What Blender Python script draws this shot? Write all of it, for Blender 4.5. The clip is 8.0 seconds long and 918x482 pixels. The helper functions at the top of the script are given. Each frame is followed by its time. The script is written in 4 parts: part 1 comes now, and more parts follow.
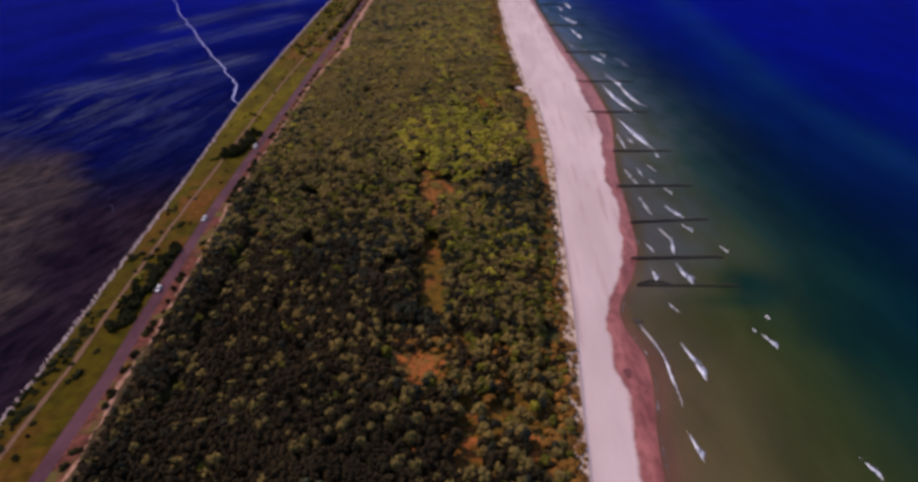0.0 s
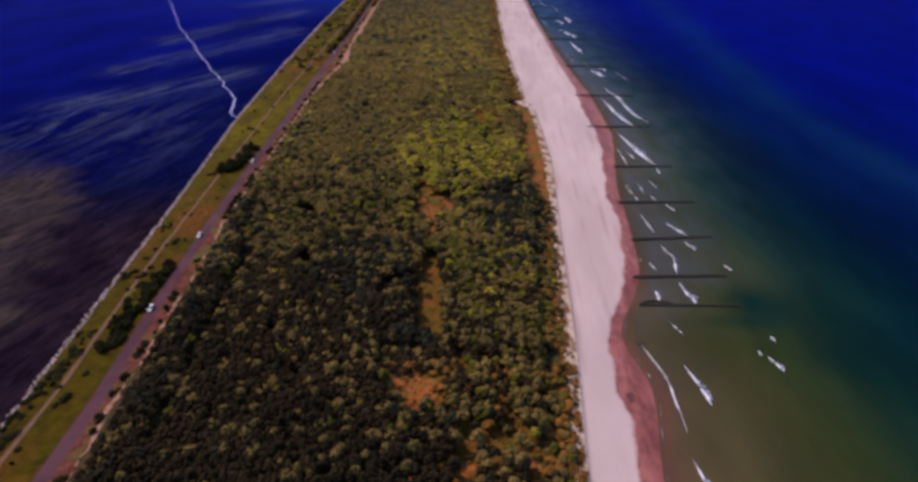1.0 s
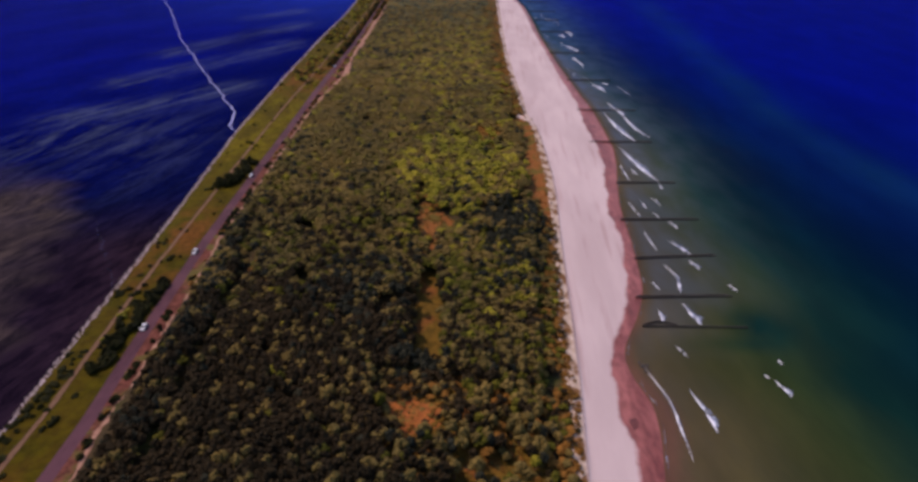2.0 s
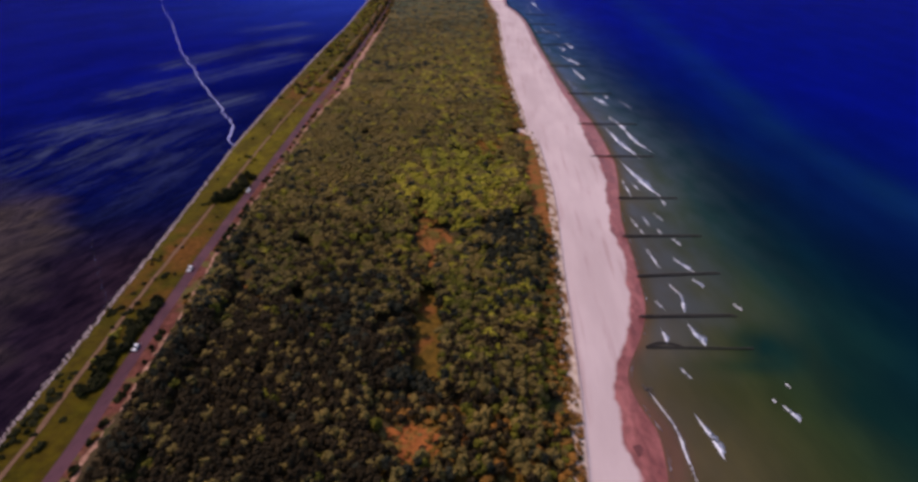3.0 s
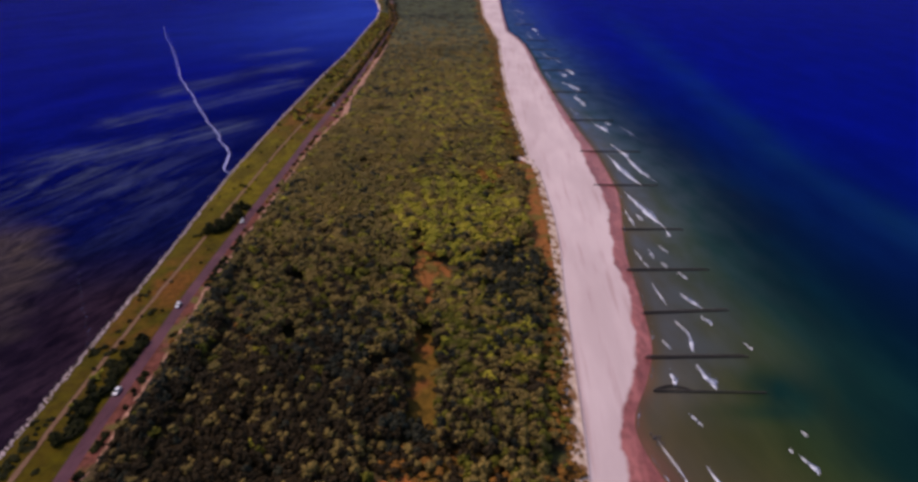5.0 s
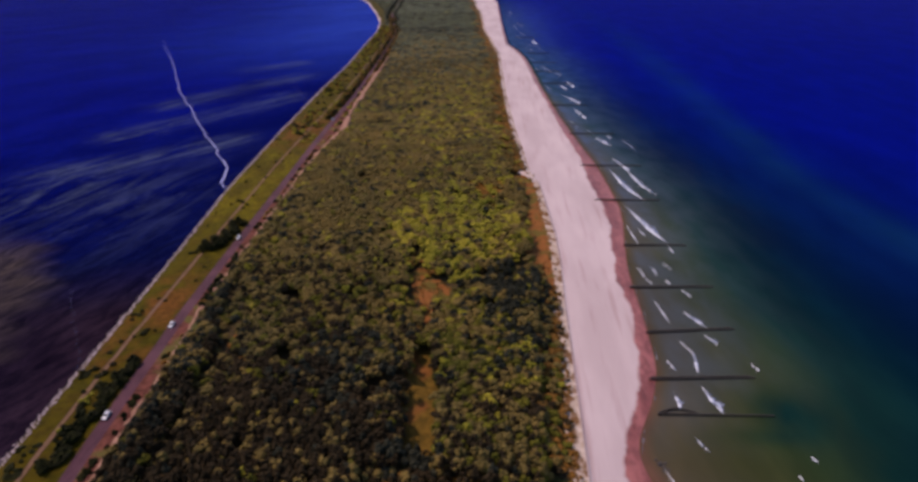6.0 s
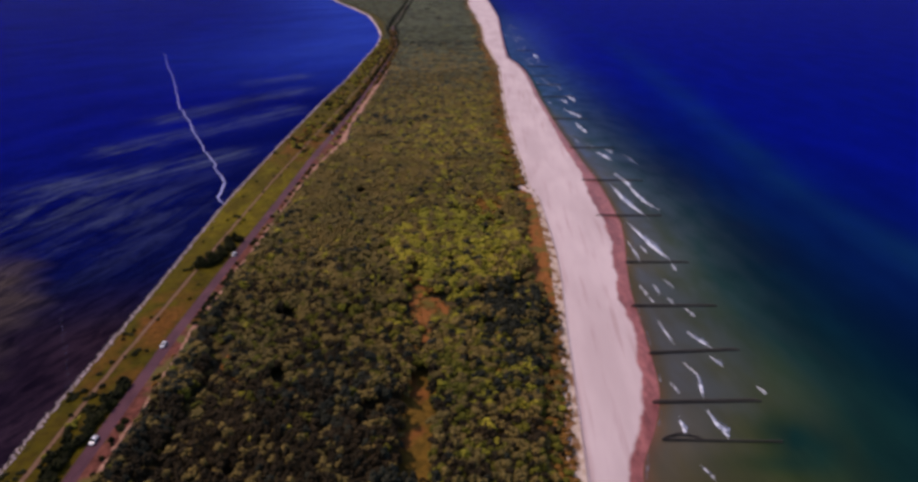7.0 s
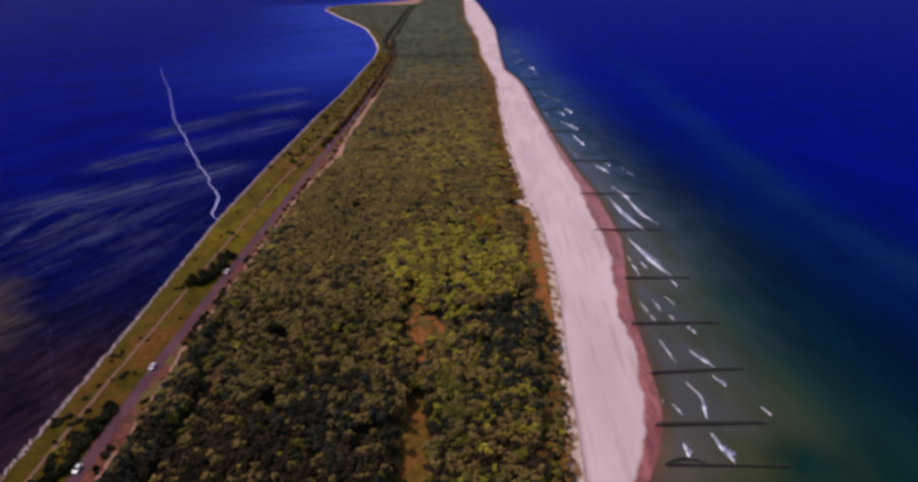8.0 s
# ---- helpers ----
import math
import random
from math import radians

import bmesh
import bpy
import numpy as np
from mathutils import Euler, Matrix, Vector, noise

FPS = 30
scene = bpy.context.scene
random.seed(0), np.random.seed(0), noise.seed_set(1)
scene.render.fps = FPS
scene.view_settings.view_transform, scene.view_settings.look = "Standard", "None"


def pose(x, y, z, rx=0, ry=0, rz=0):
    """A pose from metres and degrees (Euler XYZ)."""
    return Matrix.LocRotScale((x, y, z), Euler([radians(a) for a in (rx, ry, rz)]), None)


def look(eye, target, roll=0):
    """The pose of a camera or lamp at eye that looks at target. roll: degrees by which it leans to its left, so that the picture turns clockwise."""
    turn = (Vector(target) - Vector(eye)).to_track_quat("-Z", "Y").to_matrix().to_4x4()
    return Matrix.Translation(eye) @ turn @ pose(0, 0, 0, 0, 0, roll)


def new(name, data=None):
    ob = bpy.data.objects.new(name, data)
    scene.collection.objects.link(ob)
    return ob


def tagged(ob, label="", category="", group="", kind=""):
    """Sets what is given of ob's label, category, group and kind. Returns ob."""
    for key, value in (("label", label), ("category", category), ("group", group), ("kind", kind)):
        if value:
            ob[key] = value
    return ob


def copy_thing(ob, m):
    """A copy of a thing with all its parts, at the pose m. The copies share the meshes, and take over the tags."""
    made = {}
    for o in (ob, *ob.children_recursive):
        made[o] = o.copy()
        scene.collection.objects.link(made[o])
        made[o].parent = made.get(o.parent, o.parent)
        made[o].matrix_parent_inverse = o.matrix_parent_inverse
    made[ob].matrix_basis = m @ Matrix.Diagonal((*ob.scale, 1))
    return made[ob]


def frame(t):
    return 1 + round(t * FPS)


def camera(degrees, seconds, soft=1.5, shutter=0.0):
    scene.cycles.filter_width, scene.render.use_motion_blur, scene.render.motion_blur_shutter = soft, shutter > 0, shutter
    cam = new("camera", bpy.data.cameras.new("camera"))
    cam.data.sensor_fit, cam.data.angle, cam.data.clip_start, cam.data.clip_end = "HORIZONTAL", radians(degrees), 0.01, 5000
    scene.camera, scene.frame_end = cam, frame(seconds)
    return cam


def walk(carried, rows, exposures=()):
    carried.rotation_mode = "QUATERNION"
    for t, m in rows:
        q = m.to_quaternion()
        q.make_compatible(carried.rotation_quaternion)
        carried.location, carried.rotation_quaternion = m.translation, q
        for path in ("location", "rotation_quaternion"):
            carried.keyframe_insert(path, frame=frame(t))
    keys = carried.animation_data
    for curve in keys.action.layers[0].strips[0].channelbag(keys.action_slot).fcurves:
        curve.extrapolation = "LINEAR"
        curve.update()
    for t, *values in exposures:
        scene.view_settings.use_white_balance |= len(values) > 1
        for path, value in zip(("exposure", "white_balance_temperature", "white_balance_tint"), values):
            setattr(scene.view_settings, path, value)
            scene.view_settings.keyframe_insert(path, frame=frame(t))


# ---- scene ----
cam = camera(71.4, 8.0, soft=3.3)
PATH = [
    (0, (-0.683, 6.914, 150.896), (-0.773, 8.631, 149.876), -0.1),
    (0.5, (-0.601, 9.829, 150.945), (-0.69, 11.556, 149.94), 0.0),
    (1, (-0.474, 12.733, 151.007), (-0.565, 14.468, 150.017), 0.0),
    (1.5, (-0.341, 15.678, 151.099), (-0.434, 17.422, 150.124), 0.1),
    (3, (0.053, 24.698, 151.643), (-0.046, 26.465, 150.712), 0.2),
    (3.5, (0.21, 27.668, 151.761), (0.11, 29.442, 150.845), 0.2),
    (4, (0.392, 30.634, 151.874), (0.29, 32.416, 150.971), 0.2),
    (4.5, (0.584, 33.671, 151.997), (0.48, 35.461, 151.11), 0.2),
    (6, (1.263, 42.915, 152.502), (1.153, 44.727, 151.663), 0.0),
    (6.5, (1.506, 46.051, 152.6), (1.394, 47.871, 151.777), 0.0),
    (7, (1.788, 49.252, 152.71), (1.675, 51.079, 151.904), -0.0),
    (7.5, (2.054, 52.543, 152.807), (1.943, 54.377, 152.017), -0.1),
    (8, (2.299, 55.9, 152.868), (2.19, 57.741, 152.094), -0.2),
]
walk(cam, [(t, look(e, a, r)) for t, e, a, r in PATH], exposures=[(0, 0.2, 7100, 26), (8, 0.2, 7100, 26)])

# ---- world, sun ----
SUN_EL, SUN_AZ = radians(50), radians(-66)   # azimuth clockwise from +y
world = bpy.data.worlds.new("sky")
scene.world = world
world.use_nodes = True
wn = world.node_tree
wn.nodes.clear()
sky = wn.nodes.new("ShaderNodeTexSky")
sky.sky_type = "NISHITA"
sky.sun_disc = False
sky.sun_elevation, sky.sun_rotation = SUN_EL, SUN_AZ
bg = wn.nodes.new("ShaderNodeBackground")
bg.inputs["Strength"].default_value = 0.18
sky.ozone_density = 5.0
wo = wn.nodes.new("ShaderNodeOutputWorld")
wn.links.new(sky.outputs[0], bg.inputs[0])
wn.links.new(bg.outputs[0], wo.inputs[0])

sun = new("sun", bpy.data.lights.new("sun", "SUN"))
sun.data.energy, sun.data.angle, sun.data.color = 2.8, radians(0.6), (1.0, 0.86, 0.70)
sun_from = Vector((math.sin(SUN_AZ) * math.cos(SUN_EL), math.cos(SUN_AZ) * math.cos(SUN_EL), math.sin(SUN_EL)))
sun.matrix_world = look(sun_from * 900, (0, 0, 0))


# ---- materials ----
def nodes_of(name):
    m = bpy.data.materials.new(name)
    m.use_nodes = True
    nt = m.node_tree
    return m, nt, nt.nodes["Principled BSDF"]


def node(nt, kind, **values):
    n = nt.nodes.new(kind)
    for k, v in values.items():
        n.inputs[k.replace("_", " ")].default_value = v
    return n


def ramp(nt, fac, stops, smooth=True):
    r = nt.nodes.new("ShaderNodeValToRGB")
    r.color_ramp.interpolation = "EASE" if smooth else "LINEAR"
    e = r.color_ramp.elements
    while len(e) < len(stops):
        e.new(0.5)
    for el, (p, c) in zip(e, stops):
        el.position, el.color = p, (*c, 1)
    nt.links.new(fac, r.inputs[0])
    return r.outputs[0]


def noise_at(nt, scale, stretch=(1, 1, 1), detail=4.0, rough=0.55, turn=0.0, distort=0.0):
    pos = nt.nodes.new("ShaderNodeNewGeometry")
    mp = nt.nodes.new("ShaderNodeMapping")
    mp.vector_type = "TEXTURE"   # turn first, then stretch along the turned axes
    mp.inputs["Scale"].default_value = tuple(1 / v for v in stretch)
    mp.inputs["Rotation"].default_value = (0, 0, radians(turn))
    nt.links.new(pos.outputs["Position"], mp.inputs[0])
    n = node(nt, "ShaderNodeTexNoise", Scale=scale, Detail=detail, Roughness=rough, Distortion=distort)
    nt.links.new(mp.outputs[0], n.inputs["Vector"])
    return n.outputs["Fac"]


def mix(nt, fac, a, b, kind="MIX"):
    m = nt.nodes.new("ShaderNodeMix")
    m.data_type, m.blend_type = "RGBA", kind
    for sock, v in ((m.inputs[0], fac), (m.inputs[6], a), (m.inputs[7], b)):
        if isinstance(v, (int, float)):
            sock.default_value = v
        elif isinstance(v, tuple):
            sock.default_value = (*v, 1)
        else:
            nt.links.new(v, sock)
    return m.outputs[2]


def math_node(nt, op, a, b=0.0, c=0.0):
    m = nt.nodes.new("ShaderNodeMath")
    m.operation = op
    m.use_clamp = op == "MULTIPLY_ADD"
    for sock, v in zip(m.inputs, (a, b, c)):
        if isinstance(v, (int, float)):
            sock.default_value = v
        else:
            nt.links.new(v, sock)
    return m.outputs[0]


def attribute(nt, name):
    a = nt.nodes.new("ShaderNodeAttribute")
    a.attribute_name = name
    return a.outputs["Fac"]


def bump(nt, b, height, strength, distance):
    n = node(nt, "ShaderNodeBump", Strength=strength, Distance=distance)
    nt.links.new(height, n.inputs["Height"])
    nt.links.new(n.outputs[0], b.inputs["Normal"])


def set_rough(b, rough, spec=0.3):
    b.inputs["Roughness"].default_value = rough
    b.inputs["Specular IOR Level"].default_value = spec


def earth(name, dark, light, scale, patch=None, patch_scale=0.05, patch_edge=(0.5, 0.62), rough=0.95, relief=0.3):
    """Soil, grass or sand: grain at one scale, patches of another colour at a larger one."""
    m, nt, b = nodes_of(name)
    col = ramp(nt, noise_at(nt, scale, detail=6), [(0.3, dark), (0.7, light)])
    if patch:
        mask = ramp(nt, noise_at(nt, patch_scale, detail=5), [(patch_edge[0], (0, 0, 0)), (patch_edge[1], (1, 1, 1))])
        col = mix(nt, mask, col, patch)
    nt.links.new(col, b.inputs["Base Color"])
    set_rough(b, rough, 0.06)
    bump(nt, b, noise_at(nt, scale * 1.7, detail=4), 0.7, relief)
    return m


def foliage(name, dark, light):
    """Leaves: each clump has its own tone, and whole stands differ a little."""
    m, nt, b = nodes_of(name)
    g = nt.nodes.new("ShaderNodeNewGeometry")
    col = ramp(nt, g.outputs["Random Per Island"], [(0.0, dark), (1.0, light)], False)
    stand = ramp(nt, noise_at(nt, 0.035, detail=3), [(0.3, (0.72, 0.78, 0.8)), (0.7, (1.15, 1.1, 1.0))])
    fine = ramp(nt, noise_at(nt, 1.5, detail=5, rough=0.65), [(0.3, (0.58, 0.6, 0.6)), (0.7, (1.45, 1.42, 1.33))])
    col = mix(nt, 1.0, mix(nt, 1.0, col, stand, "MULTIPLY"), fine, "MULTIPLY")
    nt.links.new(col, b.inputs["Base Color"])
    set_rough(b, 0.85, 0.04)
    bump(nt, b, noise_at(nt, 2.2, detail=4), 0.9, 0.4)
    return m


def plain(name, colour, rough=0.6, metal=0.0, spec=0.4, scale=6.0, spread=0.25):
    m, nt, b = nodes_of(name)
    lo = tuple(c * (1 - spread) for c in colour)
    hi = tuple(min(1, c * (1 + spread)) for c in colour)
    nt.links.new(ramp(nt, noise_at(nt, scale), [(0.3, lo), (0.7, hi)]), b.inputs["Base Color"])
    set_rough(b, rough, spec)
    b.inputs["Metallic"].default_value = metal
    return m


PINE = foliage("pine_needles", (0.089, 0.0625, 0.0205), (0.136, 0.095, 0.030))
BIRCH = foliage("yellow_green_leaves", (0.142, 0.124, 0.014), (0.220, 0.187, 0.023))
# Grey-green needles for the far wood: haze put into the leaf colour.
HAZED_PINE = foliage("hazed_needles", (0.052, 0.057, 0.034), (0.074, 0.079, 0.046))
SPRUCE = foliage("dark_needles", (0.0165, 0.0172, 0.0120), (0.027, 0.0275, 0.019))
# Brownish pine, darkened so that its stands carry cloud shade in their colour.
SHADED_PINE = foliage("shaded_needles", (0.0185, 0.0128, 0.0070), (0.032, 0.0222, 0.0115))
GREEN_OAK = foliage("deep_olive_leaves", (0.046, 0.043, 0.007), (0.086, 0.078, 0.011))
HEDGE = foliage("deep_green_leaves", (0.0085, 0.0090, 0.0040), (0.019, 0.020, 0.006))
RUST = foliage("rusty_leaves", (0.105, 0.050, 0.012), (0.210, 0.094, 0.022))
BARK = plain("pine_bark", (0.12, 0.07, 0.045), 0.95, scale=4.0)
FOREST_SOIL = earth("forest_soil", (0.030, 0.022, 0.012), (0.075, 0.05, 0.022), 0.8, (0.05, 0.05, 0.014), 0.06)
HEATH = earth("dry_heath", (0.17, 0.050, 0.016), (0.31, 0.10, 0.026), 0.5, (0.12, 0.085, 0.018), 0.12)
EDGE_HEATH = earth("edge_heath", (0.13, 0.048, 0.014), (0.24, 0.088, 0.024), 0.5, (0.10, 0.072, 0.016), 0.10)
OPEN_HEATH = earth("open_heath", (0.062, 0.038, 0.007), (0.132, 0.072, 0.012), 0.4, (0.16, 0.060, 0.016), 0.07)
VERGE = earth("reddish_verge", (0.058, 0.019, 0.014), (0.155, 0.052, 0.037), 0.5, (0.09, 0.07, 0.02), 0.08)
SANDY = earth("sandy_track", (0.20, 0.095, 0.065), (0.36, 0.20, 0.145), 0.6)
DUNE = earth("dune_sand", (0.38, 0.27, 0.19), (0.56, 0.43, 0.35), 0.4, (0.17, 0.080, 0.032), 0.16, (0.48, 0.60))
DUNE_SAND = earth("trodden_sand", (0.40, 0.30, 0.26), (0.52, 0.40, 0.36), 0.5)
GRAVEL = earth("path_gravel", (0.105, 0.056, 0.034), (0.165, 0.094, 0.060), 1.5)
ROCK = plain("pale_shore_stone", (0.36, 0.27, 0.27), 0.9, scale=1.0, spread=0.4)
PILE = plain("black_wet_timber", (0.030, 0.022, 0.018), 0.7, scale=3.0, spread=0.5)
FENCE = plain("weathered_timber", (0.035, 0.020, 0.016), 0.9, scale=3.0)
WHITE_PAINT = plain("white_car_paint", (0.56, 0.56, 0.56), 0.25, spec=0.5, spread=0.03)
GREY_PAINT = plain("silver_car_paint", (0.40, 0.41, 0.43), 0.3, 0.4, spread=0.05)
CAR_GLASS = plain("tinted_glass", (0.012, 0.014, 0.018), 0.08, spec=0.6, spread=0.1)
TYRE = plain("tyre_rubber", (0.02, 0.02, 0.02), 0.85)
LAMP = plain("lamp_glass", (0.6, 0.6, 0.58), 0.15, spec=0.6, spread=0.05)


def verge_grass():
    """Dry grass: olive, with lush yellow-green stretches (attribute lush) and orange-brown ones (attribute dry)."""
    m, nt, b = nodes_of("dry_grass")
    col = ramp(nt, noise_at(nt, 0.3, detail=6), [(0.3, (0.021, 0.016, 0.0006)), (0.7, (0.054, 0.041, 0.0012))])
    green = ramp(nt, noise_at(nt, 0.35, (1, 0.5, 1), detail=6), [(0.3, (0.064, 0.050, 0.0008)), (0.7, (0.124, 0.096, 0.0018))])
    orange = ramp(nt, noise_at(nt, 0.4, detail=6), [(0.3, (0.070, 0.026, 0.004)), (0.7, (0.130, 0.052, 0.010))])
    cover = ramp(nt, noise_at(nt, 0.05, (1, 0.5, 1), detail=5), [(0.36, (0.25, 0.25, 0.25)), (0.60, (1, 1, 1))])
    col = mix(nt, math_node(nt, "MULTIPLY", cover, attribute(nt, "lush")), col, green)
    patch = ramp(nt, noise_at(nt, 0.07, detail=5), [(0.38, (0.0, 0.0, 0.0)), (0.58, (1, 1, 1))])
    col = mix(nt, math_node(nt, "MULTIPLY", patch, attribute(nt, "dry")), col, orange)
    nt.links.new(col, b.inputs["Base Color"])
    set_rough(b, 0.95, 0.06)
    bump(nt, b, noise_at(nt, 0.5, detail=4), 0.7, 0.3)
    return m


GRASS = verge_grass()


def asphalt():
    m, nt, b = nodes_of("worn_asphalt")
    col = ramp(nt, noise_at(nt, 1.2, (1, 0.15, 1), detail=6), [(0.3, (0.046, 0.016, 0.024)), (0.7, (0.072, 0.026, 0.038))])
    worn = ramp(nt, noise_at(nt, 0.05, detail=4), [(0.45, (0, 0, 0)), (0.65, (1, 1, 1))])
    nt.links.new(mix(nt, worn, col, (0.082, 0.031, 0.042)), b.inputs["Base Color"])
    set_rough(b, 0.9, 0.2)
    bump(nt, b, noise_at(nt, 6.0), 0.3, 0.02)
    return m


def beach_sand():
    """Pale dry sand, and red-brown wet sand below the wet line (attribute wet: metres below it)."""
    m, nt, b = nodes_of("beach_sand")
    dry = ramp(nt, noise_at(nt, 0.05, (1, 0.25, 1), detail=6), [(0.3, (0.405, 0.308, 0.298)), (0.7, (0.485, 0.378, 0.366))])
    tracks = ramp(nt, noise_at(nt, 0.25, (1, 0.06, 1), detail=4), [(0.54, (1, 1, 1)), (0.72, (0.86, 0.79, 0.79))])
    dry = mix(nt, 1.0, dry, tracks, "MULTIPLY")
    wet = ramp(nt, noise_at(nt, 0.12, (1, 0.3, 1), detail=5), [(0.3, (0.165, 0.046, 0.040)), (0.7, (0.31, 0.104, 0.092))])
    mottled = ramp(nt, noise_at(nt, 0.4, (1, 0.45, 1), detail=6, rough=0.65), [(0.34, (0.66, 0.62, 0.62)), (0.62, (1.06, 1.05, 1.05))])
    wet = mix(nt, 1.0, wet, mottled, "MULTIPLY")
    edge = math_node(nt, "ADD", attribute(nt, "wet"), math_node(nt, "MULTIPLY", math_node(nt, "SUBTRACT", noise_at(nt, 0.05, detail=6, rough=0.62), 0.5), 8.0))
    mask = math_node(nt, "MULTIPLY_ADD", edge, 0.7, 0.4)
    nt.links.new(mix(nt, mask, dry, wet), b.inputs["Base Color"])
    b.inputs["Specular IOR Level"].default_value = 0.25
    nt.links.new(math_node(nt, "MULTIPLY_ADD", mask, -0.45, 0.95), b.inputs["Roughness"])
    bump(nt, b, noise_at(nt, 1.2, detail=6), 0.4, 0.08)
    return m


RIPPLE_TURN = 72   # the way the bay's ripples run


def sea_water(name, stops, span, open_sea):
    """Water whose body colour follows one attribute: metres from the water's edge, growing along y to paint in sky
    reflection.
    """
    m, nt, b = nodes_of(name)
    wobble = math_node(nt, "MULTIPLY", math_node(nt, "SUBTRACT", noise_at(nt, 0.018, (1, 0.5, 1), detail=4), 0.5), 40.0 if open_sea else 60.0)
    d = math_node(nt, "ADD", attribute(nt, "sky_reach"), wobble if not open_sea else math_node(nt, "MULTIPLY", wobble, 0.5))
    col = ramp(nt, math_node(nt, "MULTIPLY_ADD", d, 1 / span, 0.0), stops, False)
    if open_sea:
        sand = ramp(nt, noise_at(nt, 0.03, (1, 0.4, 1), detail=5), [(0.35, (0.75, 0.8, 0.85)), (0.7, (1.25, 1.2, 1.1))])
        col = mix(nt, 1.0, col, sand, "MULTIPLY")
        col = mix(nt, math_node(nt, "MULTIPLY", attribute(nt, "bar"), noise_at(nt, 0.012, detail=4)), col, (0.0015, 0.032, 0.066))
        # foam and sky sheen share this colour, painted bluer up the spit
        milk = math_node(nt, "MULTIPLY", attribute(nt, "surf_sheen"), ramp(nt, noise_at(nt, 0.07, (0.5, 1, 1), detail=6, turn=100), [(0.3, (0.45, 0.45, 0.45)), (0.7, (1, 1, 1))]))
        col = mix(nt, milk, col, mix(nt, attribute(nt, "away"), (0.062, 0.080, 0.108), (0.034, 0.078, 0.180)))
    else:
        shoal = ramp(nt, noise_at(nt, 0.045, (0.25, 1, 1), detail=9, rough=0.7, turn=78, distort=1.0), [(0.43, (0, 0, 0)), (0.64, (1, 1, 1))])
        shoal = math_node(nt, "MULTIPLY", shoal, attribute(nt, "shoal"))
        frayed = ramp(nt, noise_at(nt, 0.13, (0.10, 1, 1), detail=9, rough=0.7, turn=61, distort=0.9), [(0.40, (0.0, 0.0, 0.0)), (0.66, (1, 1, 1))])
        shoal = math_node(nt, "MINIMUM", math_node(nt, "ADD", shoal, math_node(nt, "MULTIPLY", frayed, attribute(nt, "streak"))), 1.0)
        col = mix(nt, shoal, col, (0.030, 0.041, 0.092))
        cloudy = ramp(nt, noise_at(nt, 0.014, (0.5, 1, 1), detail=8, rough=0.65, turn=65, distort=0.6), [(0.32, (0.72, 0.72, 0.78)), (0.68, (1.35, 1.35, 1.25))])
        col = mix(nt, 1.0, col, cloudy, "MULTIPLY")
        # brighter blue by the far shore: sky reflection put into the colour
        pale = math_node(nt, "MULTIPLY", attribute(nt, "pale"), noise_at(nt, 0.008, (0.4, 1, 1), detail=5, turn=60))
        col = mix(nt, pale, col, (0.016, 0.050, 0.34))
        weed = ramp(nt, noise_at(nt, 0.03, (0.6, 1, 1), detail=6, turn=RIPPLE_TURN), [(0.30, (0.45, 0.45, 0.45)), (0.62, (0.95, 0.95, 0.95))])
        weed = math_node(nt, "MULTIPLY", weed, attribute(nt, "flats"))
        col = mix(nt, weed, col, (0.034, 0.0265, 0.027))
        # light and dark sides of the ripples, multiplied into the colour
        ripple_tones = ramp(nt, noise_at(nt, 0.16, (0.28, 1, 1), detail=9, rough=0.78, turn=RIPPLE_TURN, distort=1.2), [(0.38, (0.42, 0.42, 0.5)), (0.63, (2.0, 1.85, 1.5))])
        col = mix(nt, attribute(nt, "ripple"), col, mix(nt, 1.0, col, ripple_tones, "MULTIPLY"))
    nt.links.new(col, b.inputs["Base Color"])
    b.inputs["Roughness"].default_value = 0.45
    b.inputs["IOR"].default_value = 1.33
    b.inputs["Specular IOR Level"].default_value = 0.0003
    if open_sea:
        bump(nt, b, noise_at(nt, 0.16, (0.35, 1, 1), detail=5, rough=0.6, turn=110), 0.55, 1.0)
    else:
        bump(nt, b, noise_at(nt, 0.20, (0.3, 1, 1), detail=5, rough=0.6, turn=RIPPLE_TURN, distort=0.6), 0.9, 1.5)
    return m


SEA = sea_water("baltic_water", [
    (0.0, (0.095, 0.050, 0.034)), (0.006, (0.066, 0.050, 0.024)), (0.045, (0.037, 0.040, 0.0125)), (0.075, (0.017, 0.030, 0.0115)),
    (0.105, (0.0026, 0.020, 0.017)), (0.16, (0.0003, 0.0115, 0.020)), (0.22, (0.0002, 0.0080, 0.029)),
    (0.30, (0.0001, 0.0074, 0.048)), (0.5, (0.0, 0.0046, 0.086)), (1.0, (0.0, 0.0032, 0.142))], 700.0, True)
BAY = sea_water("bay_water", [
    (0.0, (0.013, 0.0075, 0.015)), (0.05, (0.0075, 0.0052, 0.0145)), (0.2, (0.0015, 0.003, 0.030)), (0.5, (0.0005, 0.0026, 0.068)), (1.0, (0.0008, 0.0034, 0.112))], 900.0, False)


